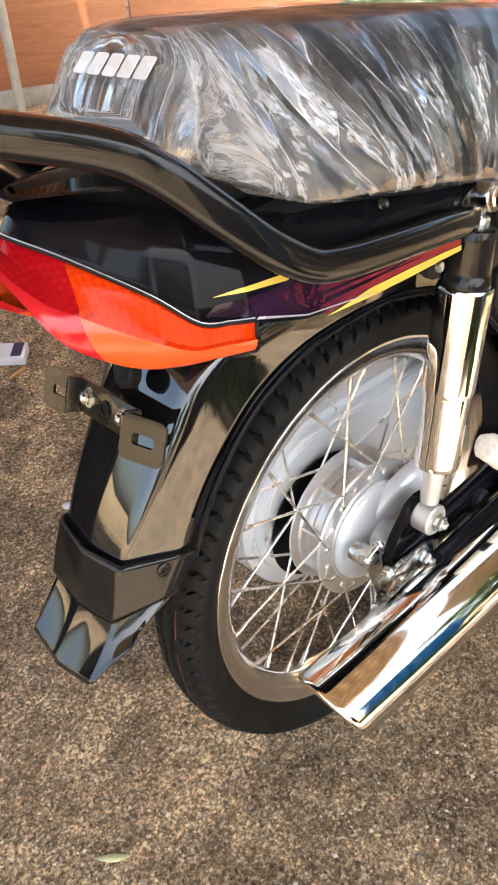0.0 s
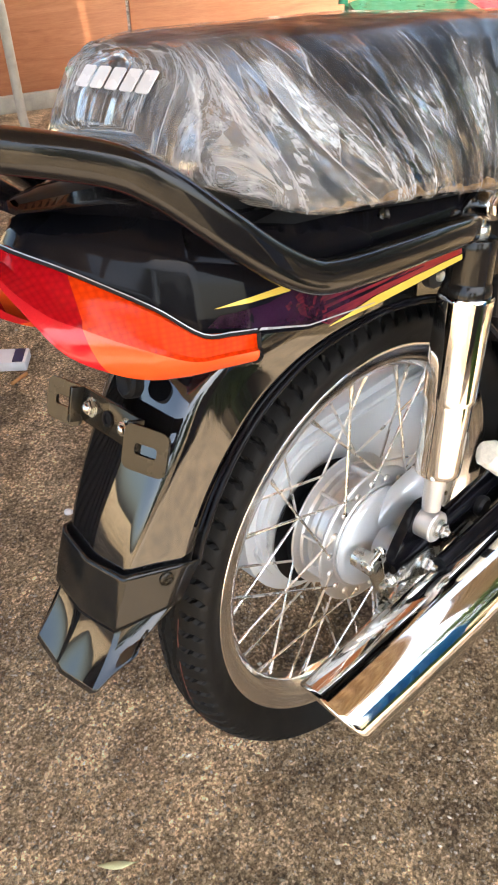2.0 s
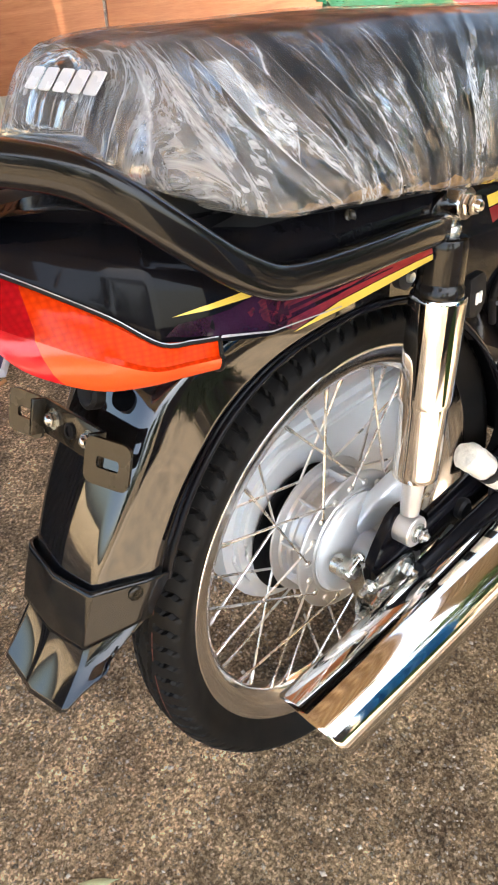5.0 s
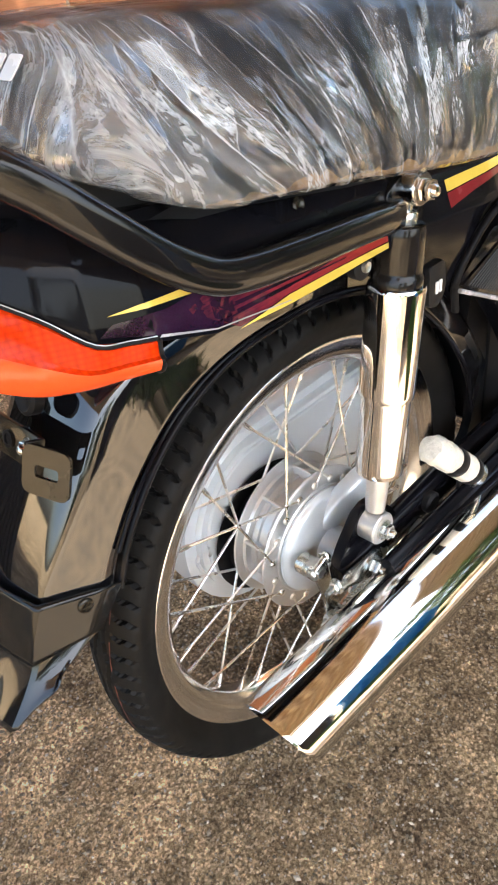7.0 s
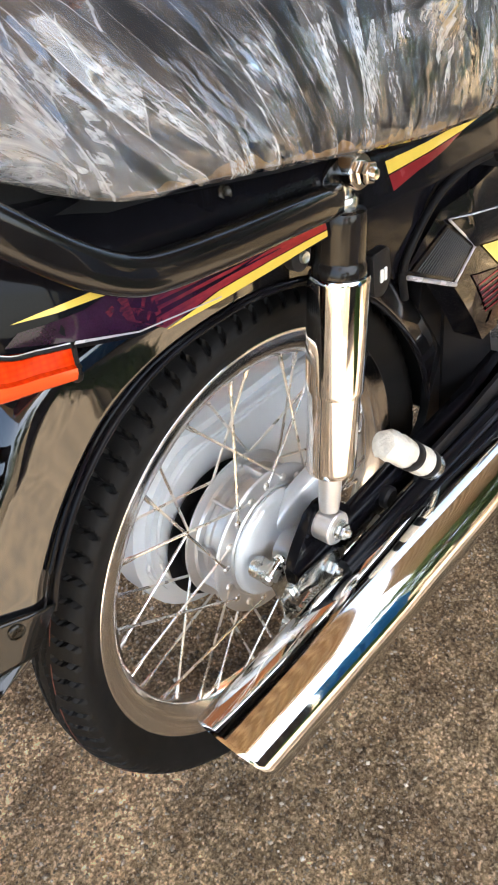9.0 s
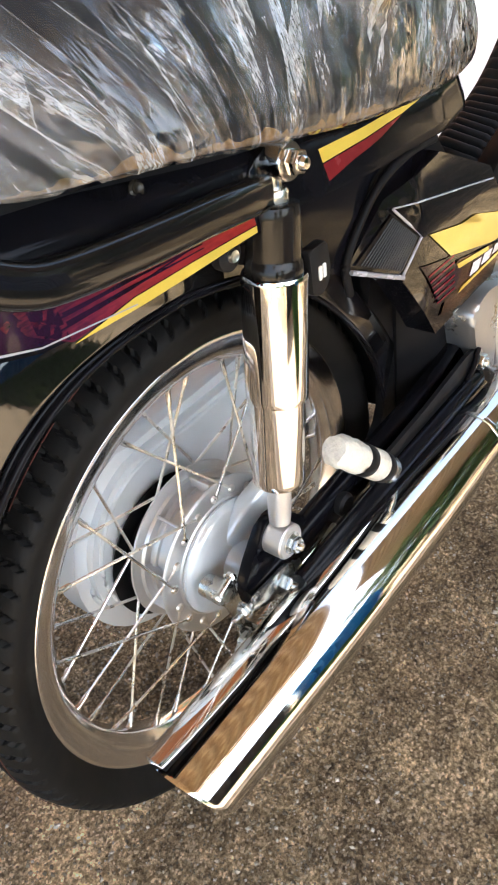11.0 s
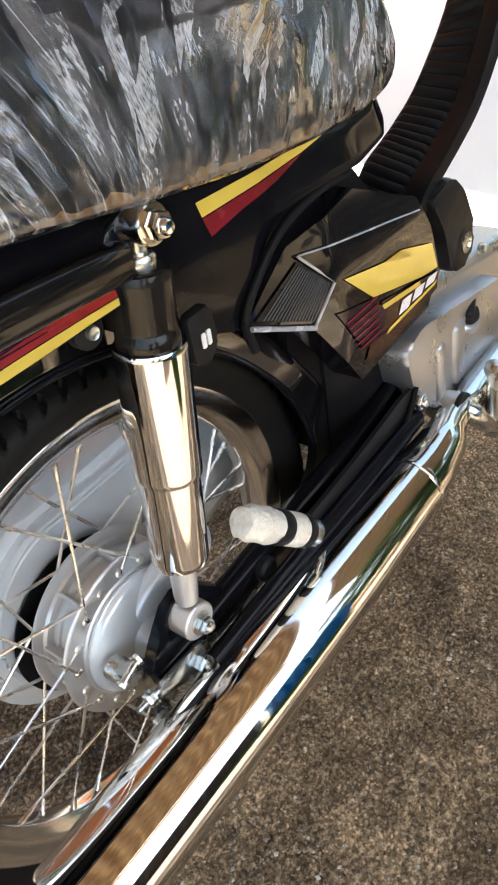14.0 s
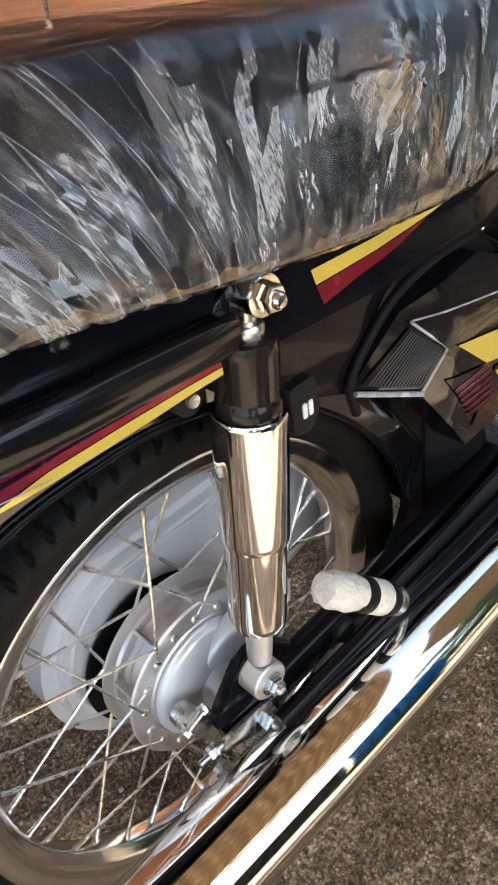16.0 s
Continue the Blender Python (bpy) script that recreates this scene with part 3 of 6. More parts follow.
def build_ground():
    bm = bmesh.new()
    # fine near the bike, one sheet out to the horizon
    xs = sorted({*np.round(np.linspace(-0.9, 1.5, 161), 4), -400, -60, -10, -4, -2, 2.2, 3, 4.5, 8, 20, 80, 400})
    ys = sorted({*np.round(np.linspace(-0.8, 1.6, 161), 4), -400, -60, -10, -4, -2, 2.2, 3, 4.5, 8, 20, 80, 400})
    grid = []
    for x in xs:
        row = []
        for y in ys:
            near = max(0.0, 1 - max(abs(x - 0.3), abs(y - 0.4)) / 1.25)
            h = 0.004 * noise.noise((x * 6, y * 6, 0)) + 0.0022 * noise.noise((x * 40, y * 40, 3)) + 0.0016 * noise.noise((x * 110, y * 110, 7))
            row.append(bm.verts.new((x, y, GROUND_Z + h * min(1, near * 4))))
        grid.append(row)
    for a, b in zip(grid, grid[1:]):
        for i in range(len(a) - 1):
            bm.faces.new((a[i], b[i], b[i + 1], a[i + 1]))
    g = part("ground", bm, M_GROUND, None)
    tagged(g, "brown coarse sandy concrete yard with stains", "ground", kind="structure")


def build_grains():
    """Loose sand and grit that lies on the yard."""
    rng = random.Random(3)
    verts, faces = [], []
    octa = [(1, 0, 0), (-1, 0, 0), (0, 1, 0), (0, -1, 0), (0, 0, 1), (0, 0, -1)]
    fs = [(0, 2, 4), (2, 1, 4), (1, 3, 4), (3, 0, 4), (2, 0, 5), (1, 2, 5), (3, 1, 5), (0, 3, 5)]
    for i in range(60000):
        near = i < 40000
        x, y = (rng.uniform(-0.5, 0.75), rng.uniform(-0.42, 0.45)) if near else (rng.uniform(-0.5, 1.2), rng.uniform(0.3, 1.5))
        if noise.noise((x * 5, y * 5, 9)) < rng.uniform(-1.0, 0.3):
            continue
        r = min(0.0042, 0.0008 + rng.expovariate(1 / 0.00055))
        h = 0.004 * noise.noise((x * 6, y * 6, 0)) + 0.0022 * noise.noise((x * 40, y * 40, 3)) + 0.0016 * noise.noise((x * 110, y * 110, 7))
        k = len(verts)
        a = rng.uniform(0, 6.28)
        sx, sy, sz = r * rng.uniform(0.8, 1.5), r * rng.uniform(0.7, 1.1), r * rng.uniform(0.5, 0.9)
        for p in octa:
            px, py = p[0] * sx, p[1] * sy
            verts.append((x + px * math.cos(a) - py * math.sin(a), y + px * math.sin(a) + py * math.cos(a), GROUND_Z + h + r * 0.3 + p[2] * sz))
        faces += [tuple(k + q for q in f) for f in fs]
    ob = part("grit", (verts, [], faces), M_PEBBLE, None, smooth=False)
    tagged(ob, "loose brown sand grains and grit on the yard", "grit", kind="stuff")


build_ground()
build_grains()

# plywood hoarding behind the bike, on a low concrete strip
WALL_DIR = Vector((0.945, -0.327, 0)).normalized()
wall_root = Matrix.Translation((0.93, 2.50, 0)) @ Matrix.Rotation(math.atan2(WALL_DIR.y, WALL_DIR.x), 4, "Z")


def build_wall():
    bm = bmesh.new()
    box(bm, (7.0, 0.12, 0.07), Matrix.Translation((1.0, 0.09, 0.02)), 0.008)
    k = part("kerb", bm, M_POLE, None)
    k.matrix_world = wall_root
    tagged(k, "low grey concrete strip under the plywood", "kerb", kind="structure")
    bm = bmesh.new()
    box(bm, (0.5, 0.018, 2.4), Matrix.Translation((-1.0, 0.06, 1.24)))
    w = part("wall_north", bm, M_PLY, None)
    w.matrix_world = wall_root
    tagged(w, "orange-brown plywood hoarding", "wall", kind="structure")
    for i, x in enumerate((-0.13, 1.10, 2.33)):
        bm = bmesh.new()
        box(bm, (1.216, 0.018, 2.4), Matrix.Translation((x, 0.06 + 0.002 * i, 1.24)), 0.002)
        part("plywood_sheet", bm, M_PLY, w)


build_wall()


def build_apron():
    bm = bmesh.new()
    box(bm, (3.6, 2.2, 0.04), Matrix.Translation((3.0, 1.15, GROUND_Z - 0.012)), 0.006)
    w = part("pavement", bm, M_WHITEWALL, None)
    tagged(w, "white concrete apron ahead of the bike", "pavement", kind="structure")


build_apron()


def build_sun_strip():
    # out of view; its pale colour imitates sunlit ground in the reflections
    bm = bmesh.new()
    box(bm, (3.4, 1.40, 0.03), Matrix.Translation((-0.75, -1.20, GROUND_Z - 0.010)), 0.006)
    w = part("path", bm, M_SUNSTRIP, None)
    tagged(w, "pale slab added out of view, reflected as sunlit ground", "path", kind="structure")


build_sun_strip()


def build_roof():
    """Tin lean-to roof on posts over the bike, open to the yard."""
    bm = bmesh.new()
    x0, x1, y0, y1 = -2.8, 1.0, -1.90, 4.6
    rows = []
    for i in range(347):
        x = x0 + (x1 - x0) * i / 346
        z = 0.014 * math.sin(i * 2 * math.pi / 7)
        rows.append([(x, y0, 2.30 + z), (x, y1, 2.80 + z), (x, y1, 2.802 + z), (x, y0, 2.302 + z)])
    skin(bm, rows)
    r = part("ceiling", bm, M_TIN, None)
    tagged(r, "rusty brown corrugated tin lean-to roof, rib shading painted on", "roof", kind="structure")
    bm = bmesh.new()
    rows = []
    for i in range(259):
        x = 1.24 + 2.76 * i / 258
        z = 0.014 * math.sin(i * 2 * math.pi / 7)
        e = max(-3.4, -1.45 - 1.8 * (x - 1.24))
        rows.append([(x, e, 2.44 + 0.09 * e + z), (x, -0.30, 2.413 + z), (x, -0.30, 2.415 + z), (x, e, 2.442 + 0.09 * e + z)])
    skin(bm, rows)
    part("tin_bay", bm, M_TIN2, r, "greyer tin sheets beyond an open slot")
    # unseen sheet added to shade the plywood and darken the seat's reflections
    bm = bmesh.new()
    rows = []
    for i in range(199):
        x = 1.005 + 2.155 * i / 198
        z = 0.014 * math.sin(i * 2 * math.pi / 7)
        rows.append([(x, 0.55, 2.52 + z), (x, 4.6, 2.83 + z), (x, 4.6, 2.832 + z), (x, 0.55, 2.522 + z)])
    skin(bm, rows)
    part("shade_sheet", bm, M_TIN, r)
    # pale bar added so the chrome reflects a lit eave underside
    bm = bmesh.new()
    box(bm, (3.8, 0.10, 0.17), Matrix.Translation((-0.9, -1.96, 2.21)), 0.008)
    part("lit_eave_bar", bm, M_BEAM, r, "pale bar added at the eave for its lit underside")
    for x in (-2.7, 0.9):
        bm = bmesh.new()
        box(bm, (0.08, 0.08, 2.80), Matrix.Translation((x, 4.45, 1.39)), 0.004)
        tagged(part("post", bm, M_BARK, None), "rough timber post under the tin roof", "post", "roof posts")


build_roof()


def build_yard():
    """A row of trees and a blue tarpaulin across the yard."""
    rng = random.Random(11)
    bm = bmesh.new()
    w, h = 0.54, 0.95
    rows = []
    for i in range(60):
        x = 0.55 + w * i / 59
        d = 0.03 * math.sin(i * 0.9) + 0.015 * math.sin(i * 2.3)
        rows.append([(x, -2.0 + d * 0.4, GROUND_Z), (x, -2.0 + d, h * 0.5), (x, -2.0, h), (x, -2.004, h), (x, -2.006 + d, h * 0.5), (x, -2.004 + d * 0.4, GROUND_Z)])
    skin(bm, rows)
    tagged(part("tarpaulin", bm, M_BLUE, None), "blue tarpaulin hung at the edge of the yard", "tarpaulin")
    first = None
    for k, (x, y, s) in enumerate(((-4.2, -10.5, 1.0), (-8.0, -9.0, 1.0), (1.95, -2.55, 0.46), (2.75, -2.6, 0.5), (4.9, -5.6, 1.0), (10.0, -5.5, 1.1), (11.0, -2.6, 1.0))):
        if first is None:
            tree = new("tree")
            bm = bmesh.new()
            tube(bm, [(0, 0, -0.05), (0.05, 0.03, 1.0), (-0.05, 0.08, 2.2), (0.1, 0.0, 3.6)], [0.17, 0.13, 0.10, 0.04], 10, 12)
            for j in range(7):
                a = j * 0.9
                z = 1.5 + 0.25 * j
                tube(bm, [(0, 0.05, z), (0.6 * math.cos(a), 0.6 * math.sin(a), z + 0.5), (1.2 * math.cos(a), 1.2 * math.sin(a), z + 0.7)], [0.06, 0.04, 0.015], 7, 6)
            part("trunk", bm, M_BARK, tree)
            verts, faces = [], []
            for c in range(75):
                cx, cy, cz = rng.gauss(0, 0.85), rng.gauss(0, 0.85), rng.uniform(0.5, 4.3)
                for q in range(60):
                    p = Vector((cx + rng.gauss(0, 0.25), cy + rng.gauss(0, 0.25), cz + rng.gauss(0, 0.2)))
                    u = Vector((rng.gauss(0, 1), rng.gauss(0, 1), rng.gauss(0, 0.6))).normalized() * 0.12
                    v = u.cross(Vector((rng.gauss(0, 1), rng.gauss(0, 1), 1))).normalized() * 0.06
                    n = len(verts)
                    verts += [tuple(p - u), tuple(p + v), tuple(p + u), tuple(p - v)]
                    faces.append((n, n + 1, n + 2, n + 3))
            part("crown", (verts, [], faces), M_FOLIAGE, tree, smooth=False)
            tagged(tree, "leafy green tree at the edge of the yard", "tree", "trees round the yard")
            tree.matrix_world = pose(x, y, GROUND_Z)
            first = tree
        else:
            copy_thing(first, pose(x, y, GROUND_Z, 0, 0, 67 * k) @ Matrix.Scale(s, 4))


build_yard()


def build_fence():
    """Dark sheet beside the tarpaulin, added out of view for the muffler's dark reflected band."""
    bm = bmesh.new()
    rows = []
    for i in range(121):
        x = -0.55 + 1.08 * i / 120
        d = 0.012 * math.sin(i * 2 * math.pi / 6)
        rows.append([(x, -2.05 + d, GROUND_Z), (x, -2.05 + d, 0.80), (x, -2.054 + d, 0.80), (x, -2.054 + d, GROUND_Z)])
    skin(bm, rows)
    tagged(part("wall_south", bm, M_FENCE, None), "dark corrugated sheet added out of view, reflected in the muffler", "fence", kind="structure")


build_fence()


def build_dark_screen():
    """Low dark sheet behind the tail, added out of view to darken the fender's reflection."""
    a, b = Vector((-1.06, 0.80)), Vector((-0.70, 1.62))
    d = (b - a).normalized()
    side = Vector((-d.y, d.x))
    bm = bmesh.new()
    rows = []
    for i in range(91):
        p = a + (b - a) * (i / 90) + side * 0.010 * math.sin(i * 2 * math.pi / 6)
        q = p + side * 0.004
        rows.append([(p.x, p.y, GROUND_Z), (p.x, p.y, 0.78), (q.x, q.y, 0.78), (q.x, q.y, GROUND_Z)])
    skin(bm, rows)
    tagged(part("wall_west", bm, M_FENCE, None), "low dark sheet added out of view, reflected in the fender", "fence", kind="structure")


build_dark_screen()


def build_weeds():
    """Dark weeds out of view, added for the dark green reflected in the fender."""
    rng = random.Random(31)
    verts, faces = [], []
    for _ in range(340):
        y = rng.uniform(-1.86, -1.02)
        x = rng.uniform(0.41 + 0.28 * (y + 1.05) + rng.gauss(0, 0.02), 0.58)
        for _ in range(9):
            a, lean, h = rng.uniform(0, 6.28), rng.uniform(0.01, 0.06), rng.uniform(0.04, 0.13)
            c, e = Vector((x + rng.gauss(0, 0.02), y + rng.gauss(0, 0.02), 0.003)), Vector((math.cos(a), math.sin(a), 0))
            w = Vector((-e.y, e.x, 0)) * 0.007
            n = len(verts)
            verts += [tuple(c - w * 0.4), tuple(c + w * 0.4), tuple(c + e * lean * 0.4 + w + Vector((0, 0, h * 0.6))), tuple(c + e * lean + Vector((0, 0, h))), tuple(c + e * lean * 0.4 - w + Vector((0, 0, h * 0.6)))]
            faces.append((n, n + 1, n + 2, n + 3, n + 4))
    tagged(part("weeds", (verts, [], faces), M_FOLIAGE, None, smooth=False), "low dark green weeds added out of view, reflected in the fender", "weeds", kind="stuff")


build_weeds()

# pole that leans on the hoarding
bm = bmesh.new()
tube(bm, [(0.832, 2.28, GROUND_Z), (0.835, 2.30, 0.05), (0.838, 2.31, 0.38), (0.79, 2.42, 2.2)], 0.017, 14)
tagged(part("pole", bm, M_POLE, None), "grey metal pipe leaning before the plywood", "pole")

# ---- the motorcycle: x to its front, y to its left, z up; it leans on its side stand ----
bike = new("motorcycle")
bike.matrix_world = pose(0, 0, 0, -7.535)
tagged(bike, "black step-through motorcycle with chrome muffler and plastic-wrapped seat", "motorcycle")
AX = Vector((0, 0, 0.272))


# rear wheel
def build_wheel():
    wheel = new("rear_wheel")
    wheel.parent = bike
    wheel.matrix_basis = Matrix.Translation(AX)
    # tyre with a zigzag groove and slanting cuts
    prof = [(0.226, -0.0195), (0.236, -0.0235), (0.246, -0.031), (0.256, -0.036), (0.264, -0.0375), (0.269, -0.0362), (0.2725, -0.0335), (0.2752, -0.030), (0.2775, -0.026), (0.2792, -0.022), (0.2806, -0.018), (0.2816, -0.014), (0.2824, -0.010), (0.2828, -0.006), (0.283, -0.002)]
    fine = []
    for (ra, ya), (rb, yb) in zip(prof, prof[1:]):
        fine += [(ra, ya), ((ra + rb) / 2, (ya + yb) / 2)] if ra > 0.255 else [(ra, ya)]
    prof = fine + [prof[-1]]
    prof += [(r, -y) for r, y in reversed(prof)]
    N = 1092
    rings = []
    for i in range(N):
        a = 2 * math.pi * i / N
        ring = []
        for r, y in prof:
            s = abs(y)
            d = 0.0
            ph = (i + (0 if y < 0 else 6)) % 13
            if 0.0145 < s < 0.0365 and r > 0.262:
                f = (s - 0.0145) / 0.022
                c = 7 * f if f < 0.42 else (2.94 - 14 * (f - 0.42) if f < 0.56 else 0.98 + 9 * (f - 0.56))
                if (ph - c) % 13 < 3.2:
                    d = 0.0056 if s < 0.034 else 0.0030
            z = 0.0075 + 0.003 * abs((i % 40) - 20) / 10.0 - 0.003
            if abs(s - z) < 0.0021:
                d = 0.004
            if r < 0.262 and 0.235 < r and abs(r - 0.246) < 0.004:
                d = -0.0006
            ring.append(((r - d) * math.cos(a), y, (r - d) * math.sin(a)))
        rings.append(ring)
    bm = bmesh.new()
    skin(bm, rings, False, False, True)
    part("tyre", bm, M_RUBBER, wheel, "new black tyre with slanting tread cuts", sharp=35)
    bm = bmesh.new()
    for i in range(0, 96, 1):
        if i % 8 in (3, 6):
            continue
        a0, a1 = 2 * math.pi * i / 96, 2 * math.pi * (i + 0.93) / 96
        skin(bm, [[(r * math.cos(a), y, r * math.sin(a)) for r, y in ((0.2823, -0.0152), (0.2827, -0.0152), (0.2829, -0.0143), (0.2823, -0.0143))] for a in (a0, a1)])
    part("paint_line", bm, M_REDLINE, wheel, "faint red factory line on the tread")
    # rim
    bm = bmesh.new()
    half = [(0.2365, -0.0205), (0.2374, -0.0222), (0.2366, -0.0236), (0.2345, -0.0240), (0.2318, -0.0232), (0.2285, -0.0225), (0.2225, -0.0212), (0.2165, -0.0190), (0.2118, -0.0160), (0.2088, -0.0118), (0.2060, -0.0100), (0.2048, -0.0060), (0.2046, 0.0)]
    prof = half + [(r, -y) for r, y in reversed(half[:-1])]
    lathe(bm, prof, seg=128, caps=False)
    part("rim", bm, M_RIM, wheel, "polished chrome rim", sharp=60)
    # hub with two flanges
    bm = bmesh.new()
    lathe(bm, [(0.02, -0.0265), (0.0660, -0.0265), (0.0675, -0.0250), (0.0850, -0.0245), (0.0872, -0.0235), (0.0880, -0.0220), (0.0872, -0.0205), (0.0840, -0.0195), (0.0785, -0.0180), (0.0765, -0.0140), (0.0700, -0.0125), (0.0690, -0.0100), (0.0712, -0.0085), (0.0712, -0.0045), (0.0690, -0.003), (0.0690, 0.003), (0.0712, 0.0045), (0.0712, 0.0085), (0.0690, 0.010), (0.0700, 0.0125), (0.0765, 0.0140), (0.0785, 0.0170), (0.0840, 0.0185), (0.0872, 0.0195), (0.0880, 0.0210), (0.0870, 0.0225), (0.082, 0.0240), (0.02, 0.025)], seg=96)
    hub = part("hub", bm, M_ALU, wheel, "cast aluminium drum hub")
    # webs between the flanges
    bm = bmesh.new()
    box(bm, (0.012, 0.030, 0.0035), Matrix.Translation((0.0735, 0, 0)), 0.001)
    web = part("web", bm, M_ALU, hub)
    for i in range(1, 9):
        twin(web, Matrix.Rotation(radians(40 * i), 4, "Y"), hub)
    web.matrix_basis = Matrix.Rotation(radians(0), 4, "Y")
    # spokes, 18 to each flange
    def spoke(side, hubdeg, rimdeg):
        b = bmesh.new()
        h = Vector((0.0740 * math.cos(radians(hubdeg)), side * 0.0220, 0.0740 * math.sin(radians(hubdeg))))
        q = Vector((0.2075 * math.cos(radians(rimdeg)), side * 0.003, 0.2075 * math.sin(radians(rimdeg))))
        out = Vector((0, side * 0.0042, 0))
        d = (q - h).normalized()
        tube(b, [h - out * 0.9, h + out * 0.7, h + out * 0.9 + d * 0.004, q - d * 0.02], 0.00155, 8)
        lathe(b, [(0.0044, -0.0012), (0.0048, 0), (0.0036, 0.0018), (0, 0.0023)], h + out * 0.8, (0, side, 0), 10, False)
        lathe(b, [(0, -0.021), (0.0021, -0.021), (0.0026, -0.018), (0.0026, -0.007), (0.0034, -0.006), (0.0034, 0.001)], q, d, 10, False)
        return b
    for side, hole, nip in ((-1, 7.5, -30.0), (-1, 27.5, 70.0), (1, 37.5, 0.0), (1, 17.5, 60.0)):
        first = part("spoke", spoke(side, hole, nip), M_SPOKE, wheel)
        for i in range(1, 9):
            twin(first, Matrix.Rotation(radians(-40 * i), 4, "Y"), wheel)
    # spoke holes' bosses on the near flange
    return wheel


build_wheel()


def build_brake():
    y = -0.026
    bm = bmesh.new()
    lathe(bm, [(0, y), (0.0625, y), (0.0640, y - 0.001), (0.0640, y - 0.0035), (0.0622, y - 0.0050), (0.0612, y - 0.0075), (0.0580, y - 0.0098), (0.050, y - 0.0120), (0.038, y - 0.0150), (0.024, y - 0.0185), (0.021, y - 0.032), (0.0185, y - 0.036), (0, y - 0.036)], AX, seg=80, caps=False)
    p = part("brake_panel", bm, M_SILVER, bike, "smooth silver-painted brake drum cover")
    # raised boss to the torque arm
    bm = bmesh.new()
    tube(bm, [(-0.004, -0.036, 0.294), (0.026, -0.041, 0.314), (0.058, -0.044, 0.322), (0.094, -0.040, 0.316)], [0.013, 0.019, 0.021, 0.017], 20, 18, 0.62, power=2.8)
    part("torque_boss", bm, M_SILVER, p)
    # cam lever, spring and adjuster of the brake
    lever = [(-0.062, 0.292), (-0.046, 0.301), (-0.035, 0.293), (-0.033, 0.275), (-0.025, 0.235), (-0.018, 0.206), (-0.028, 0.195), (-0.040, 0.203), (-0.043, 0.240), (-0.052, 0.272)]
    bm = bmesh.new()
    plate(bm, rounded(lever, 0.006), 0.0045, on_side(-0.066), 0.001)
    lathe(bm, [(0, 0), (0.0115, 0), (0.0120, 0.002), (0.0120, 0.026), (0.010, 0.028), (0, 0.028)], (-0.050, -0.072, 0.286), (0, 1, 0), 24)
    lathe(bm, [(0, 0), (0.006, 0), (0.006, 0.003), (0, 0.003)], (-0.050, -0.075, 0.286), (0, 1, 0), 16)
    lathe(bm, [(0, 0), (0.0036, 0), (0.0036, 0.026), (0, 0.026)], (-0.062, -0.071, 0.292), (0.94, 0, 0.34), 12)
    hexnut(bm, (-0.040, -0.071, 0.300), (0.94, 0, 0.34), 0.0055, 0.005, False)
    hexnut(bm, (-0.060, -0.071, 0.293), (-0.94, 0, -0.34), 0.0055, 0.004, False)
    arm = part("brake_lever", bm, M_ZINC, bike, "zinc-plated brake cam lever with pinch bolt")
    bm = bmesh.new()
    hexnut(bm, (-0.034, -0.076, 0.209), (-1, 0, -0.05), 0.009, 0.016, True)
    lathe(bm, [(0, 0), (0.007, 0), (0.007, 0.022), (0, 0.022)], (-0.028, -0.085, 0.209), (0, 1, 0), 16)
    part("wing_nut", bm, M_ZINC, arm)
    bm = bmesh.new()
    tube(bm, [(-0.06, -0.076, 0.208), (0.10, -0.085, 0.212), (0.30, -0.10, 0.22), (0.42, -0.11, 0.225)], 0.0028, 8)
    part("brake_rod", bm, M_ZINC, arm)
    bm = bmesh.new()
    pts = [(-0.016 + 0.060 * i / 120, -0.0775 + 0.0062 * math.cos(i * 0.62), 0.2095 + 0.0062 * math.sin(i * 0.62)) for i in range(121)]
    tube(bm, pts, 0.0011, 6)
    part("return_spring", bm, M_ZINC, arm)


build_brake()


def build_chain_case():
    def outline(rr, rf, k=22):
        c0, c1 = Vector((-0.004, 0.281)), Vector((0.36, 0.318))
        pts = [c0 + rr * Vector((math.cos(a), math.sin(a))) for a in np.linspace(radians(96), radians(276), k)]
        pts += [c1 + rf * Vector((math.cos(a), math.sin(a))) for a in np.linspace(radians(-84), radians(96), k)]
        return [(p.x, p.y) for p in pts]
    bm = bmesh.new()
    plate(bm, outline(0.122, 0.080), 0.036, on_side(0.076), 0.008)
    case = part("chain_case", bm, M_SILVER, bike, "silver-painted full chain case")
    bm = bmesh.new()
    plate(bm, outline(0.106, 0.064), 0.012, on_side(0.0550), 0.005)
    part("rib", bm, M_SILVER, case)
    bm = bmesh.new()
    loop = [(x, 0.0488, z) for x, z in outline(0.095, 0.053)]
    tube(bm, loop + loop[:1], 0.0028, 8)
    part("bead", bm, M_SILVER, case)
    # slot with a raised rim at the foot of the case
    bm = bmesh.new()
    ring = [(x, 0.0565, z) for x, z in rounded([(-0.114, 0.274), (-0.108, 0.252), (-0.090, 0.246), (-0.078, 0.252), (-0.082, 0.270), (-0.104, 0.284)], 0.007)]
    tube(bm, ring + ring[:1], 0.0026, 8)
    part("slot_rim", bm, M_SILVER, case)
    # dark disc stands in for the shaded inside of the case's opening
    at = AX + Vector((-0.010, 0, -0.010))
    bm = bmesh.new()
    lathe(bm, [(0.03, 0.0440), (0.084, 0.0435), (0.084, 0.0450), (0.03, 0.0450)], at, seg=64)
    lathe(bm, [(0.03, 0.026), (0.066, 0.026), (0.066, 0.0440), (0.03, 0.0440)], at, seg=48)
    part("dark_opening", bm, M_DARK, case)


build_chain_case()


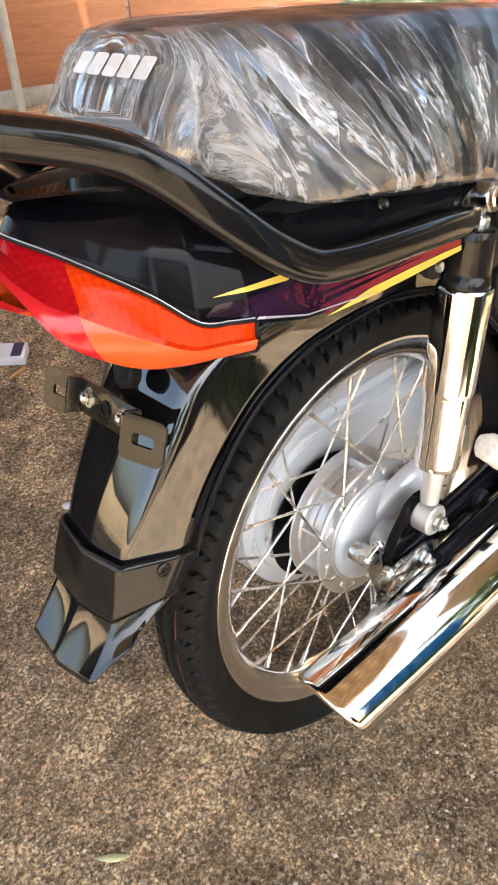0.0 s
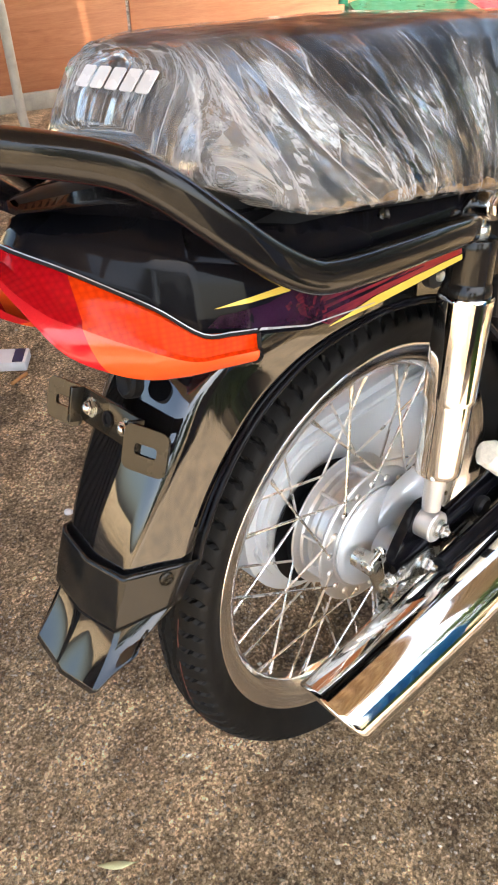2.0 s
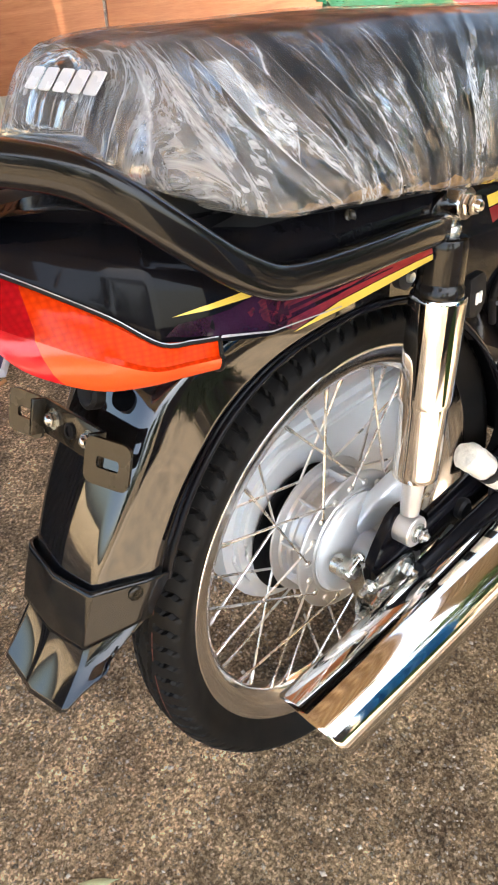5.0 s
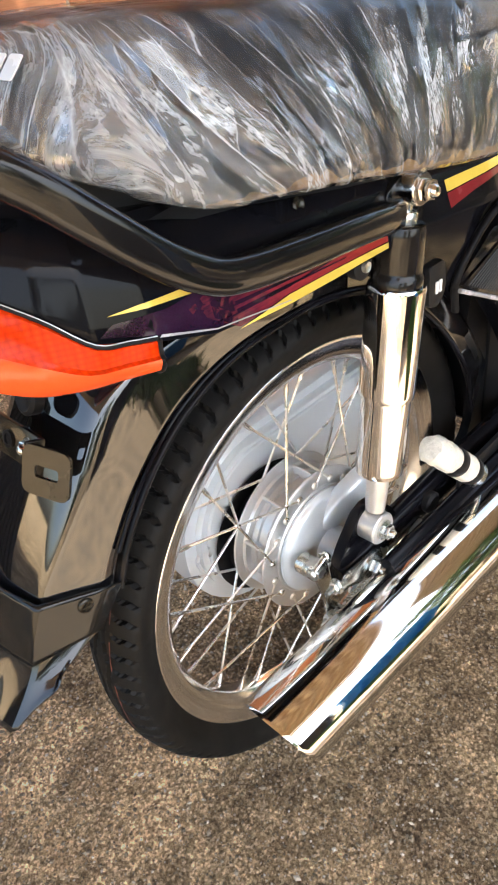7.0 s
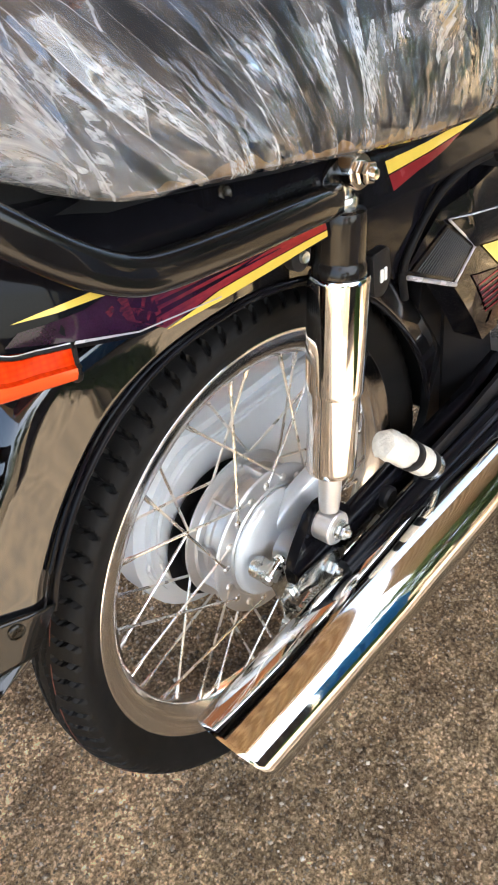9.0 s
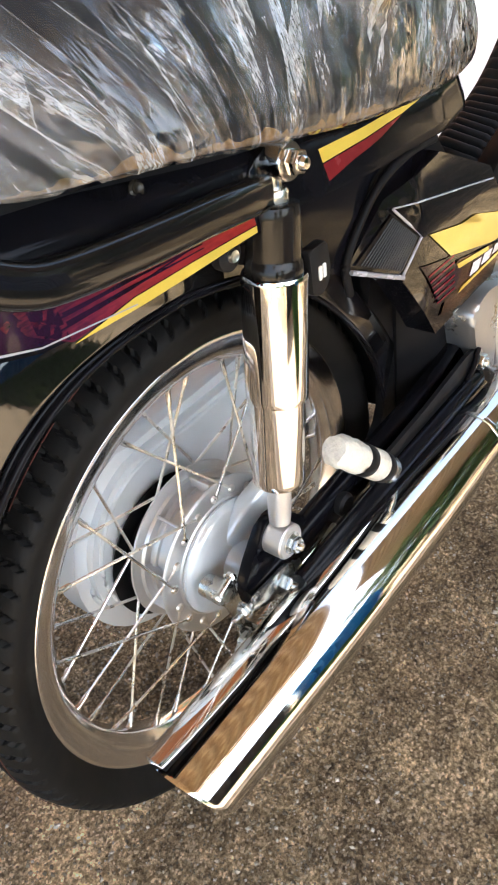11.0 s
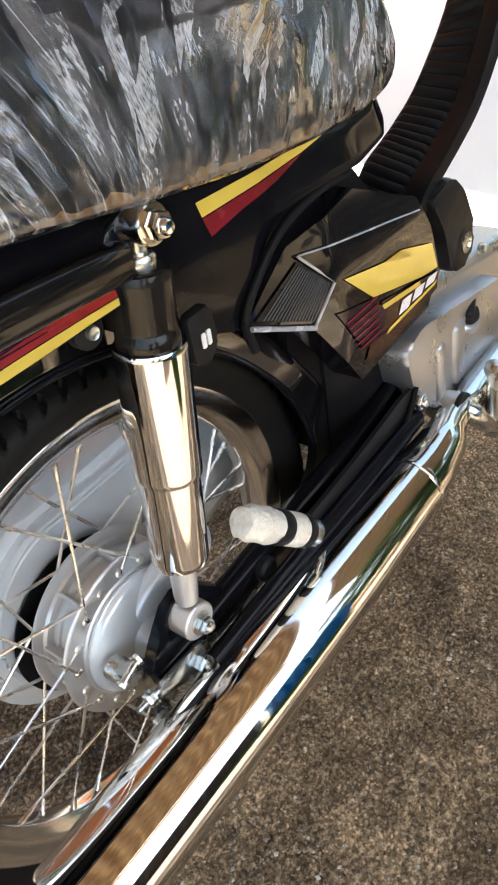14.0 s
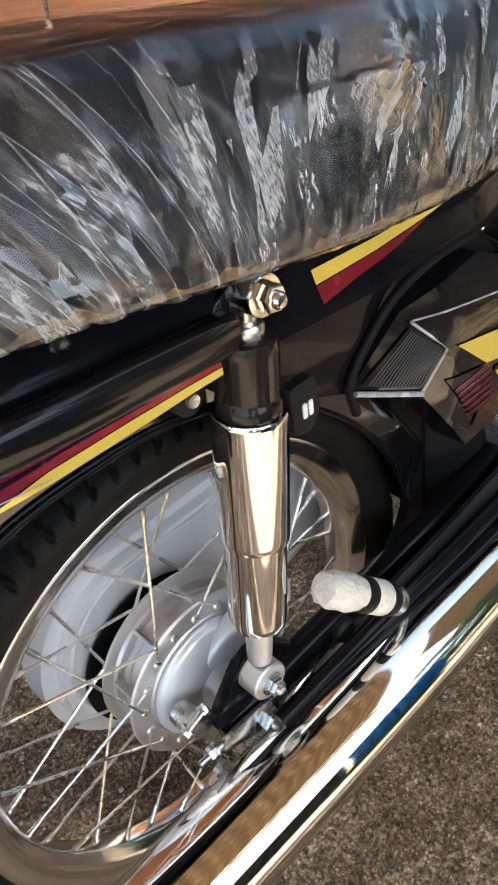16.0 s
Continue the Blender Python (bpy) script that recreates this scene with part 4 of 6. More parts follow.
def build_swingarm():
    bm = bmesh.new()
    tube(bm, [(-0.036, -0.083, 0.272), (0.0, -0.085, 0.276), (0.12, -0.090, 0.288), (0.28, -0.098, 0.302), (0.42, -0.090, 0.315)], [0.017, 0.020, 0.021, 0.021, 0.021], 20, 24, 0.62, power=3.5)
    arm = part("swingarm", bm, M_BLACK, bike, "gloss black pressed steel swingarm")
    bm = bmesh.new()
    tube(bm, [(0.0, 0.100, 0.276), (0.12, 0.104, 0.288), (0.42, 0.10, 0.315)], 0.018, 14, 10, 0.62)
    twin_arm = part("swingarm_left", bm, M_BLACK, arm)
    twin_arm.name = "swingarm_tube"
    # gusset that carries the shock
    bm = bmesh.new()
    plate(bm, rounded([(-0.046, 0.294), (-0.030, 0.318), (0.000, 0.350), (0.026, 0.345), (0.060, 0.305), (0.060, 0.285)], 0.008), 0.012, on_side(-0.086), 0.003)
    part("shock_bracket", bm, M_BLACK, arm)
    # chain puller and axle nut
    bm = bmesh.new()
    plate(bm, rounded([(-0.050, 0.280), (-0.012, 0.262), (0.022, 0.264), (0.030, 0.280), (0.004, 0.292), (-0.044, 0.294)], 0.004), 0.004, on_side(-0.1005), 0.001)
    part("chain_puller", bm, M_ZINC, arm)
    bm = bmesh.new()
    hexnut(bm, (0.001, -0.1045, 0.275), (0, -1, 0), 0.0115, 0.010, False)
    lathe(bm, [(0, 0), (0.0065, 0), (0.0065, 0.018), (0.005, 0.020), (0, 0.020)], (0.001, -0.1045, 0.275), (0, -1, 0), 20)
    part("axle_nut", bm, M_ZINC, arm)
    bm = bmesh.new()
    hexnut(bm, (-0.056, -0.0985, 0.287), (-1, 0, 0.1), 0.0065, 0.006, False)
    lathe(bm, [(0, 0), (0.0032, 0), (0.0032, 0.05), (0, 0.05)], (-0.072, -0.0985, 0.288), (1, 0, -0.1), 12)
    part("adjuster_bolt", bm, M_ZINC, arm)
    bm = bmesh.new()
    plate(bm, rounded([(0.020, 0.262), (0.050, 0.270), (0.088, 0.280), (0.088, 0.272), (0.052, 0.258), (0.020, 0.252)], 0.003), 0.004, on_side(-0.104), 0.001)
    part("stopper_arm", bm, M_ZINC, arm, "zinc-plated stopper arm")
    bm = bmesh.new()
    lathe(bm, [(0, 0), (0.012, 0), (0.013, 0.003), (0.013, 0.008), (0.010, 0.011), (0, 0.011)], (0.105, -0.100, 0.292), (0, -1, 0), 24)
    part("rubber_plug", bm, M_PLASTIC, arm)


build_swingarm()


def build_shock(side, full=True):
    lo, hi = Vector((0.007, side * 0.100, 0.328)), Vector((0.057, side * 0.106, 0.663))
    ax = (hi - lo).normalized()
    L = (hi - lo).length
    bm = bmesh.new()
    lathe(bm, [(0, 0.020), (0.0100, 0.020), (0.0108, 0.030), (0.0118, 0.072), (0.0118, 0.095), (0, 0.095)], lo, ax, 28)
    lathe(bm, [(0.0085, -0.0125), (0.0165, -0.0125), (0.0178, -0.011), (0.0178, 0.011), (0.0165, 0.0125), (0.0085, 0.0125)], lo, (0, 1, 0), 36, loop=True)
    sh = part("shock_absorber", bm, M_ALU, bike, "chrome-sleeved rear shock absorber with smoked cap")
    bm = bmesh.new()
    lathe(bm, [(0.0215, 0.070), (0.0232, 0.068), (0.0238, 0.072), (0.0238, 0.0735), (0.0238, 0.080), (0.0238, 0.150), (0.0238, 0.160), (0.0225, 0.163), (0.0200, 0.163), (0.0200, 0.072)], lo, ax, 56, loop=True)
    part("lower_sleeve", bm, M_CHROME, sh)
    bm = bmesh.new()
    lathe(bm, [(0.0242, 0.154), (0.0260, 0.1525), (0.0264, 0.156), (0.0264, 0.1575), (0.0264, 0.164), (0.0264, 0.250), (0.0264, 0.2565), (0.0264, 0.258), (0.0254, 0.2605), (0.0235, 0.2605), (0.0235, 0.156)], lo, ax, 56, loop=True)
    part("upper_sleeve", bm, M_CHROME, sh)
    bm = bmesh.new()
    lathe(bm, [(0, 0.256), (0.0228, 0.256), (0.0232, 0.259), (0.0228, 0.270), (0.0215, 0.272), (0.0214, 0.274), (0.0213, 0.277), (0.0208, 0.304), (0.0207, 0.307), (0.0196, 0.312), (0.0165, 0.3135), (0, 0.3135)], lo, ax, 48)
    part("cap", bm, M_SMOKE, sh, "smoke-tinted plastic shock cap")
    bm = bmesh.new()
    lathe(bm, [(0, 0.3135), (0.0115, 0.3135), (0.0120, 0.315), (0.0120, 0.321), (0.0105, 0.323), (0, 0.323)], lo, ax, 32)
    lathe(bm, [(0, 0.320), (0.0070, 0.320), (0.0070, L), (0, L)], lo, ax, 20)
    part("top_eye", bm, M_ZINC, sh)
    bm = bmesh.new()
    top = hi + Vector((0.006, 0, 0.001))
    lathe(bm, [(0, -0.012), (0.0135, -0.012), (0.0145, -0.010), (0.0145, 0.006), (0.0135, 0.008), (0, 0.008)], top, (0, 1, 0), 32)
    hexnut(bm, top + Vector((0, side * 0.013, 0)), (0, side, 0), 0.0095, 0.009)
    part("top_nut", bm, M_CHROME, sh)
    bm = bmesh.new()
    lathe(bm, [(0, -0.014), (0.0095, -0.014), (0.0095, 0.014), (0, 0.014)], lo, (0, 1, 0), 24)
    hexnut(bm, lo + Vector((0, side * 0.0145, 0)), (0, side, 0), 0.0082, 0.008)
    part("lower_nut", bm, M_ZINC, sh)


build_shock(-1)
build_shock(1)


# ---- seat and its clear wrapping ----
SEAT = [  # x, half width, bottom, top, how far out the flat top reaches
    (-0.243, 0.064, 0.770, 0.788, 0.62), (-0.235, 0.078, 0.763, 0.801, 0.58), (-0.221, 0.092, 0.755, 0.817, 0.54), (-0.206, 0.102, 0.747, 0.8275, 0.52), (-0.192, 0.107, 0.740, 0.8310, 0.51), (-0.178, 0.112, 0.731, 0.8310, 0.53), (-0.14, 0.118, 0.719, 0.829, 0.57),
    (-0.05, 0.123, 0.704, 0.820, 0.62), (0.05, 0.125, 0.683, 0.811, 0.62), (0.15, 0.123, 0.664, 0.797, 0.62), (0.25, 0.116, 0.649, 0.784, 0.62), (0.31, 0.110, 0.643, 0.776, 0.62), (0.36, 0.103, 0.640, 0.769, 0.6), (0.405, 0.093, 0.641, 0.763, 0.58), (0.440, 0.078, 0.648, 0.757, 0.56), (0.462, 0.052, 0.665, 0.748, 0.56)]


def seat_shape(f):
    g = 1 - f
    return [(0.0, 1.0), (f * 0.5, 1.0), (f * 0.85, 0.99), (f, 0.955), (f + g * 0.24, 0.86), (f + g * 0.47, 0.71), (f + g * 0.68, 0.54), (f + g * 0.84, 0.39), (f + g * 0.94, 0.27), (1.0, 0.16), (1.0, 0.10), (0.985, 0.03), (0.95, 0.0), (0.6, -0.02), (0.0, -0.02)]


def seat_rings(grow, n):
    out = []
    for x, w, zb, zt, f in spline(SEAT, n):
        h = zt - zb
        half = [(k * (w + grow), zb - grow + q * (h + 2 * grow)) for k, q in seat_shape(f)]
        out.append([(x, -y, z) for y, z in half] + [(x, y, z) for y, z in reversed(half[1:-1])])
    return out


def lean_of(x):
    """How far the folds run forward, for each metre down the side."""
    return float(np.interp(x, [-0.25, -0.17, -0.10, -0.02, 0.03, 0.08, 0.14, 0.20, 0.30, 0.45], [0.0, 0.25, 0.62, 0.52, 0.15, -0.22, -0.48, -0.58, -0.58, -0.35]))


def fold_at(u, v, seed):
    """Height of the film's folds: long creases and finer crinkles, in patches. u along the seat, v down its side."""
    fan = u
    wander = 0.02 * noise.noise((u * 14, v * 10, seed + 2))
    a = max(0.0, 1 - 3.2 * abs(noise.noise(((fan + wander) * 26, v * 3.5, seed))))
    b = max(0.0, 1 - 3.0 * abs(noise.noise(((fan - wander) * 62, v * 9, seed + 5))))
    c = max(0.0, 1 - 2.4 * abs(noise.noise((u * 120, v * 75, seed + 9))))
    d = max(0.0, 1 - 3.0 * abs(noise.noise(((u - 0.8 * v) * 40, v * 16, seed + 13))))
    patch = min(1.0, max(0.0, 0.45 + 1.5 * noise.noise((u * 11, v * 13, seed + 20))))
    return 0.0022 * a ** 2 + 0.0012 * b * (0.3 + patch) + 0.0010 * c * patch + 0.0020 * d ** 2 * patch


def build_seat():
    bm = bmesh.new()
    skin(bm, seat_rings(0.0, 90))
    seat = part("seat", bm, M_VINYL, bike, "long black vinyl seat still in clear plastic", sharp=60)
    # clear film: pulled tight, with folds
    rings = []
    marks = []
    for x, w, zb, zt, f in spline(SEAT, 300):
        h = zt - zb
        g = 0.0015
        shape = seat_shape(f)
        half = []
        for j in range(85):
            u = j / 84 * (len(shape) - 1)
            a = min(int(u), len(shape) - 2)
            k = shape[a][0] + (shape[a + 1][0] - shape[a][0]) * (u - a)
            q = shape[a][1] + (shape[a + 1][1] - shape[a][1]) * (u - a)
            half.append((k * (w + g), zb - g + q * (h + 2 * g), k, q))
        ring = []
        for sgn, piece in ((-1, half), (1, half[-2:0:-1])):
            lean = lean_of(x)
            for y, z, k, q in piece:
                side = min(1.0, max(0.0, (k - f * 0.9) / 0.15))
                back = min(1.0, max(0.0, (-0.19 - x) / 0.03))
                down = ((zt - z) if k > f else (k - f) * w * (1 - back)) + max(0.0, -0.185 - x) * 1.1
                fan = (x - lean * max(0.0, down)) * (1 - back) + back * (-0.297 + y)
                marks.append((fan, down))
                d = max(side, back) * (0.45 if x > 0.02 else 1.0) * fold_at(fan, zt - z, sgn * 3.0) + 0.0010 * max(0, 1 - 3 * abs(noise.noise((x * 16 + y * 6, y * 70 - x * 12, 4.0)))) * (1 - side)
                # the film bunches up in a knot near the front of the seat
                kd = math.hypot(x - 0.205, (z - 0.745) * 1.2)
                if sgn < 0 and kd < 0.07 and k > 0.4:
                    ang = math.atan2(z - 0.745, x - 0.205)
                    d += 0.014 * math.exp(-(kd / 0.022) ** 2) + 0.007 * math.exp(-(kd / 0.05) ** 2) * abs(math.sin(ang * 9 + 3 * noise.noise((kd * 40, ang, 1))))
                dn = Vector((-0.8 * back, sgn * (0.85 * side + 0.1) * (1 - back), 0.45 + 0.55 * (1 - side)))
                if q < 0.08:
                    dn.z = 0.0
                ring.append((x + dn.x * d, sgn * y + dn.y * d, z + dn.z * d))
        rings.append(ring)
    bm = bmesh.new()
    vs = skin(bm, rings)
    uv = bm.loops.layers.uv.new("fold")
    at = {v: m for v, m in zip((v for row in vs for v in row), marks)}
    for face in bm.faces:
        for lp in face.loops:
            lp[uv].uv = at[lp.vert]
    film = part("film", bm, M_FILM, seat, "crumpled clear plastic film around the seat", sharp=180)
    film.visible_shadow = False
    # torn brown paper between the vinyl and the film, along the foot of the seat
    cols = []
    for x, w, zb, zt, f in spline(SEAT, 260):
        if not -0.16 < x < 0.40:
            continue
        tear = 0.5 + 0.5 * noise.noise((x * 22, 3.0, 1.0)) + 0.45 * noise.noise((x * 75, 1.0, 8.0)) + 0.3 * noise.noise((x * 190, 5.0, 2.0))
        top = 0.01 + 0.13 * min(1.0, max(0.0, tear - 0.15)) * min(1.0, (x + 0.16) / 0.03)
        shape = seat_shape(f)[::-1]
        qs, ks = [q for k, q in shape[1:]], [k for k, q in shape[1:]]
        col = []
        for j in range(9):
            q = -0.015 + (top + 0.015) * j / 8
            lift = 0.0006 + 0.0006 * abs(noise.noise((x * 120, q * 30, 4.0)))
            col.append((x, -float(np.interp(q, qs, ks)) * w - lift, zb + q * (zt - zb) - (0.0008 if j < 2 else 0)))
        cols.append(col)
    bm = bmesh.new()
    skin(bm, cols, False, False, False)
    part("paper_lining", bm, M_KRAFT, seat, "torn brown paper showing at the foot of the seat", sharp=180)
    # white maker's mark on the back of the seat, as plain blocks
    for i in range(5):
        c = 0.034 - 0.0170 * i
        bm = bmesh.new()
        plate(bm, rounded([(c - 0.0066, -0.0076), (c + 0.0066, -0.0076), (c + 0.0052, 0.0078), (c - 0.0080, 0.0078)], 0.002), 0.0008)
        ob = part("mark", bm, M_WHITE, seat, "white block of the printed mark")
        n = Vector((-0.70, 0, 0.714))
        yv = Vector((0.714, 0, 0.70))
        ob.matrix_basis = Matrix(((0, yv.x, n.x, -0.2322), (1, 0, 0, -0.016), (0, yv.z, n.z, 0.8160), (0, 0, 0, 1)))
    return seat


build_seat()

# ---- tail cowl, lamp and fender ----
PLAN = [(0.425, -0.060), (0.412, -0.080), (0.385, -0.095), (0.32, -0.107), (0.18, -0.112), (0.08, -0.108), (0.0, -0.110), (-0.10, -0.115), (-0.17, -0.112), (-0.210, -0.108), (-0.217, -0.107), (-0.253, -0.097), (-0.275, -0.081), (-0.297, -0.058), (-0.313, -0.038), (-0.326, -0.014)]
LOWER = [0.612, 0.606, 0.602, 0.602, 0.614, 0.622, 0.627, 0.634, 0.642, 0.654, 0.658, 0.669, 0.690, 0.709, 0.722, 0.731]
UPPER = [0.652, 0.650, 0.648, 0.651, 0.665, 0.680, 0.692, 0.706, 0.715, 0.719, 0.720, 0.732, 0.738, 0.742, 0.744, 0.744]


def cowl_at(u):
    """Place, lower and upper edge of the cowl at u, 0 at the front to 1 at the tail."""
    s = u * (len(PLAN) - 1)
    i = min(int(s), len(PLAN) - 2)
    f = s - i
    a, b = np.array(PLAN[i]), np.array(PLAN[i + 1])
    p = a + (b - a) * f
    return p, LOWER[i] + (LOWER[i + 1] - LOWER[i]) * f, UPPER[i] + (UPPER[i + 1] - UPPER[i]) * f


def cowl_y(x, z):
    """The cowl's right-hand surface, y for x and z."""
    px = [p[0] for p in reversed(PLAN)]
    y = float(np.interp(x, px, [p[1] for p in reversed(PLAN)]))
    lo = float(np.interp(x, px, LOWER[::-1]))
    up = float(np.interp(x, px, UPPER[::-1]))
    v = min(1, max(0, (z - lo) / (up - lo)))
    return y + 0.013 * v + 0.10 * max(0, v - 0.72) ** 1.15


def build_cowl():
    us = np.linspace(0, 1, 110)
    rights = []
    for u in us:
        p, lo, up = cowl_at(u)
        q, _, _ = cowl_at(min(1, u + 0.01))
        r, _, _ = cowl_at(max(0, u - 0.01))
        t = np.array(q) - np.array(r)
        t /= np.linalg.norm(t)
        inward = np.array((t[1], -t[0]))
        if inward[1] < 0 and u < 0.7:
            inward = -inward
        col = []
        for v in (0.0, 0.0, 0.06, 0.15, 0.3, 0.5, 0.70, 0.74, 0.85, 1.0):
            z = lo + v * (up - lo)
            off = 0.013 * v + 0.10 * max(0, v - 0.72) ** 1.15
            if len(col) == 0:
                off = 0.006
                z = lo + 0.002
            col.append((p[0] + inward[0] * off, p[1] + inward[1] * off, z))
        for far, rise in ((0.030, 0.010), (0.062, 0.013)):
            f = min(far, abs(p[1]) * far / 0.065)
            e = p + inward * f
            col.append((e[0], min(e[1], -0.0005), up + rise))
        rights.append(col)
    rings = rights + [[(x, -y, z) for x, y, z in c] for c in reversed(rights)]
    bm = bmesh.new()
    skin(bm, rings, False, False)
    cowl = part("tail_cowl", bm, M_BLACK, bike, "gloss black tail cowl with yellow and red flashes", sharp=38)
    sol = cowl.modifiers.new("thickness", "SOLIDIFY")
    sol.thickness = 0.0025
    sol.offset = 0
    bm = bmesh.new()
    skin(bm, [[c[-1], (c[-1][0], c[-1][1] * 0.4, c[-1][2] + 0.003), (c[-1][0], -c[-1][1] * 0.4, c[-1][2] + 0.003), (c[-1][0], -c[-1][1], c[-1][2])] for c in rights[40:]], False, False)
    part("tail_top", bm, M_PLASTIC, cowl)
    # under-seat filler
    bm = bmesh.new()
    skin(bm, [[(x, s * w, z) for s, z in ((-1, z0), (-1, z1), (1, z1), (1, z0))] for x, w, z0, z1 in ((-0.235, 0.06, 0.715, 0.775), (-0.15, 0.085, 0.70, 0.745), (0.0, 0.092, 0.645, 0.712), (0.2, 0.095, 0.60, 0.675), (0.37, 0.07, 0.60, 0.655))])
    part("seat_base", bm, M_PLASTIC, cowl)
    return cowl


cowl = build_cowl()


def decal(name, outline, material, parent, surface, lift=0.0016, label="", step=0.012):
    """A thin foil laid on a side surface; outline in x, z."""
    bm = bmesh.new()
    vs = [bm.verts.new((x, 0, z)) for x, z in outline]
    bm.faces.new(vs)
    bmesh.ops.triangulate(bm, faces=bm.faces)
    for _ in range(3):
        long = [e for e in bm.edges if e.calc_length() > step]
        if not long:
            break
        bmesh.ops.subdivide_edges(bm, edges=long, cuts=1)
        bmesh.ops.triangulate(bm, faces=bm.faces)
    for v in bm.verts:
        v.co.y = surface(v.co.x, v.co.z) - lift
    ob = part(name, bm, material, parent, label)
    return ob


decal("flash", [(-0.242, 0.6815), (-0.222, 0.6815), (-0.178, 0.6785), (-0.150, 0.6755), (-0.180, 0.6735), (-0.215, 0.6775)][::-1], M_YELLOW, cowl, cowl_y, label="yellow spear-shaped flash")
decal("flash", [(-0.150, 0.6355), (-0.104, 0.6335), (-0.044, 0.6297), (0.026, 0.6262), (0.027, 0.6305), (-0.044, 0.6362), (-0.10, 0.6400)], M_YELLOW, cowl, cowl_y, label="yellow lower flash")
decal("flash", [(-0.150, 0.637), (-0.10, 0.6407), (-0.044, 0.6369), (0.027, 0.6312), (0.028, 0.652), (-0.06, 0.672), (-0.15, 0.676), (-0.190, 0.664)], M_RED, cowl, cowl_y, label="dark red flash")
for k in (0.35, 0.62):
    decal("pinstripe", [(-0.150, 0.640 + 0.020 * k), (-0.10, 0.6407 + 0.0150 * k), (-0.030, 0.6360 + 0.0105 * k), (-0.030, 0.6366 + 0.0105 * k), (-0.10, 0.6425 + 0.0150 * k), (-0.150, 0.6430 + 0.020 * k)], M_PURPLE, cowl, cowl_y, 0.0021, "dark violet stripe in the red flash")
decal("flash", [(-0.205, 0.656), (-0.151, 0.6395), (-0.196, 0.6635), (-0.152, 0.6765), (-0.20, 0.672), (-0.24, 0.676), (-0.25, 0.671)], M_PURPLE, cowl, cowl_y, label="violet shadow of the flash")
for i in range(4):
    z0 = 0.647 + 0.006 * i
    decal("pinstripe", [(-0.17 + 0.012 * i, z0), (0.01, z0 - 0.004), (0.01, z0 - 0.0028), (-0.17 + 0.012 * i, z0 + 0.0012)], M_PURPLE, cowl, cowl_y, 0.0024, "dark violet pinstripe")
decal("pinstripe", [(-0.214, 0.6575), (-0.17, 0.6440), (-0.10, 0.6355), (-0.10, 0.6363), (-0.17, 0.6450), (-0.212, 0.6588)], M_LINE, cowl, cowl_y, 0.0022, "fine silver line along the lower edge")
decal("flash", [(0.121, 0.627), (0.160, 0.631), (0.205, 0.633), (0.245, 0.638), (0.119, 0.6405)], M_DEEPRED, cowl, cowl_y, label="dark red front flash")
decal("flash", [(0.119, 0.6415), (0.245, 0.6388), (0.29, 0.640), (0.215, 0.6465), (0.118, 0.652)], M_YELLOW, cowl, cowl_y, label="yellow front flash")


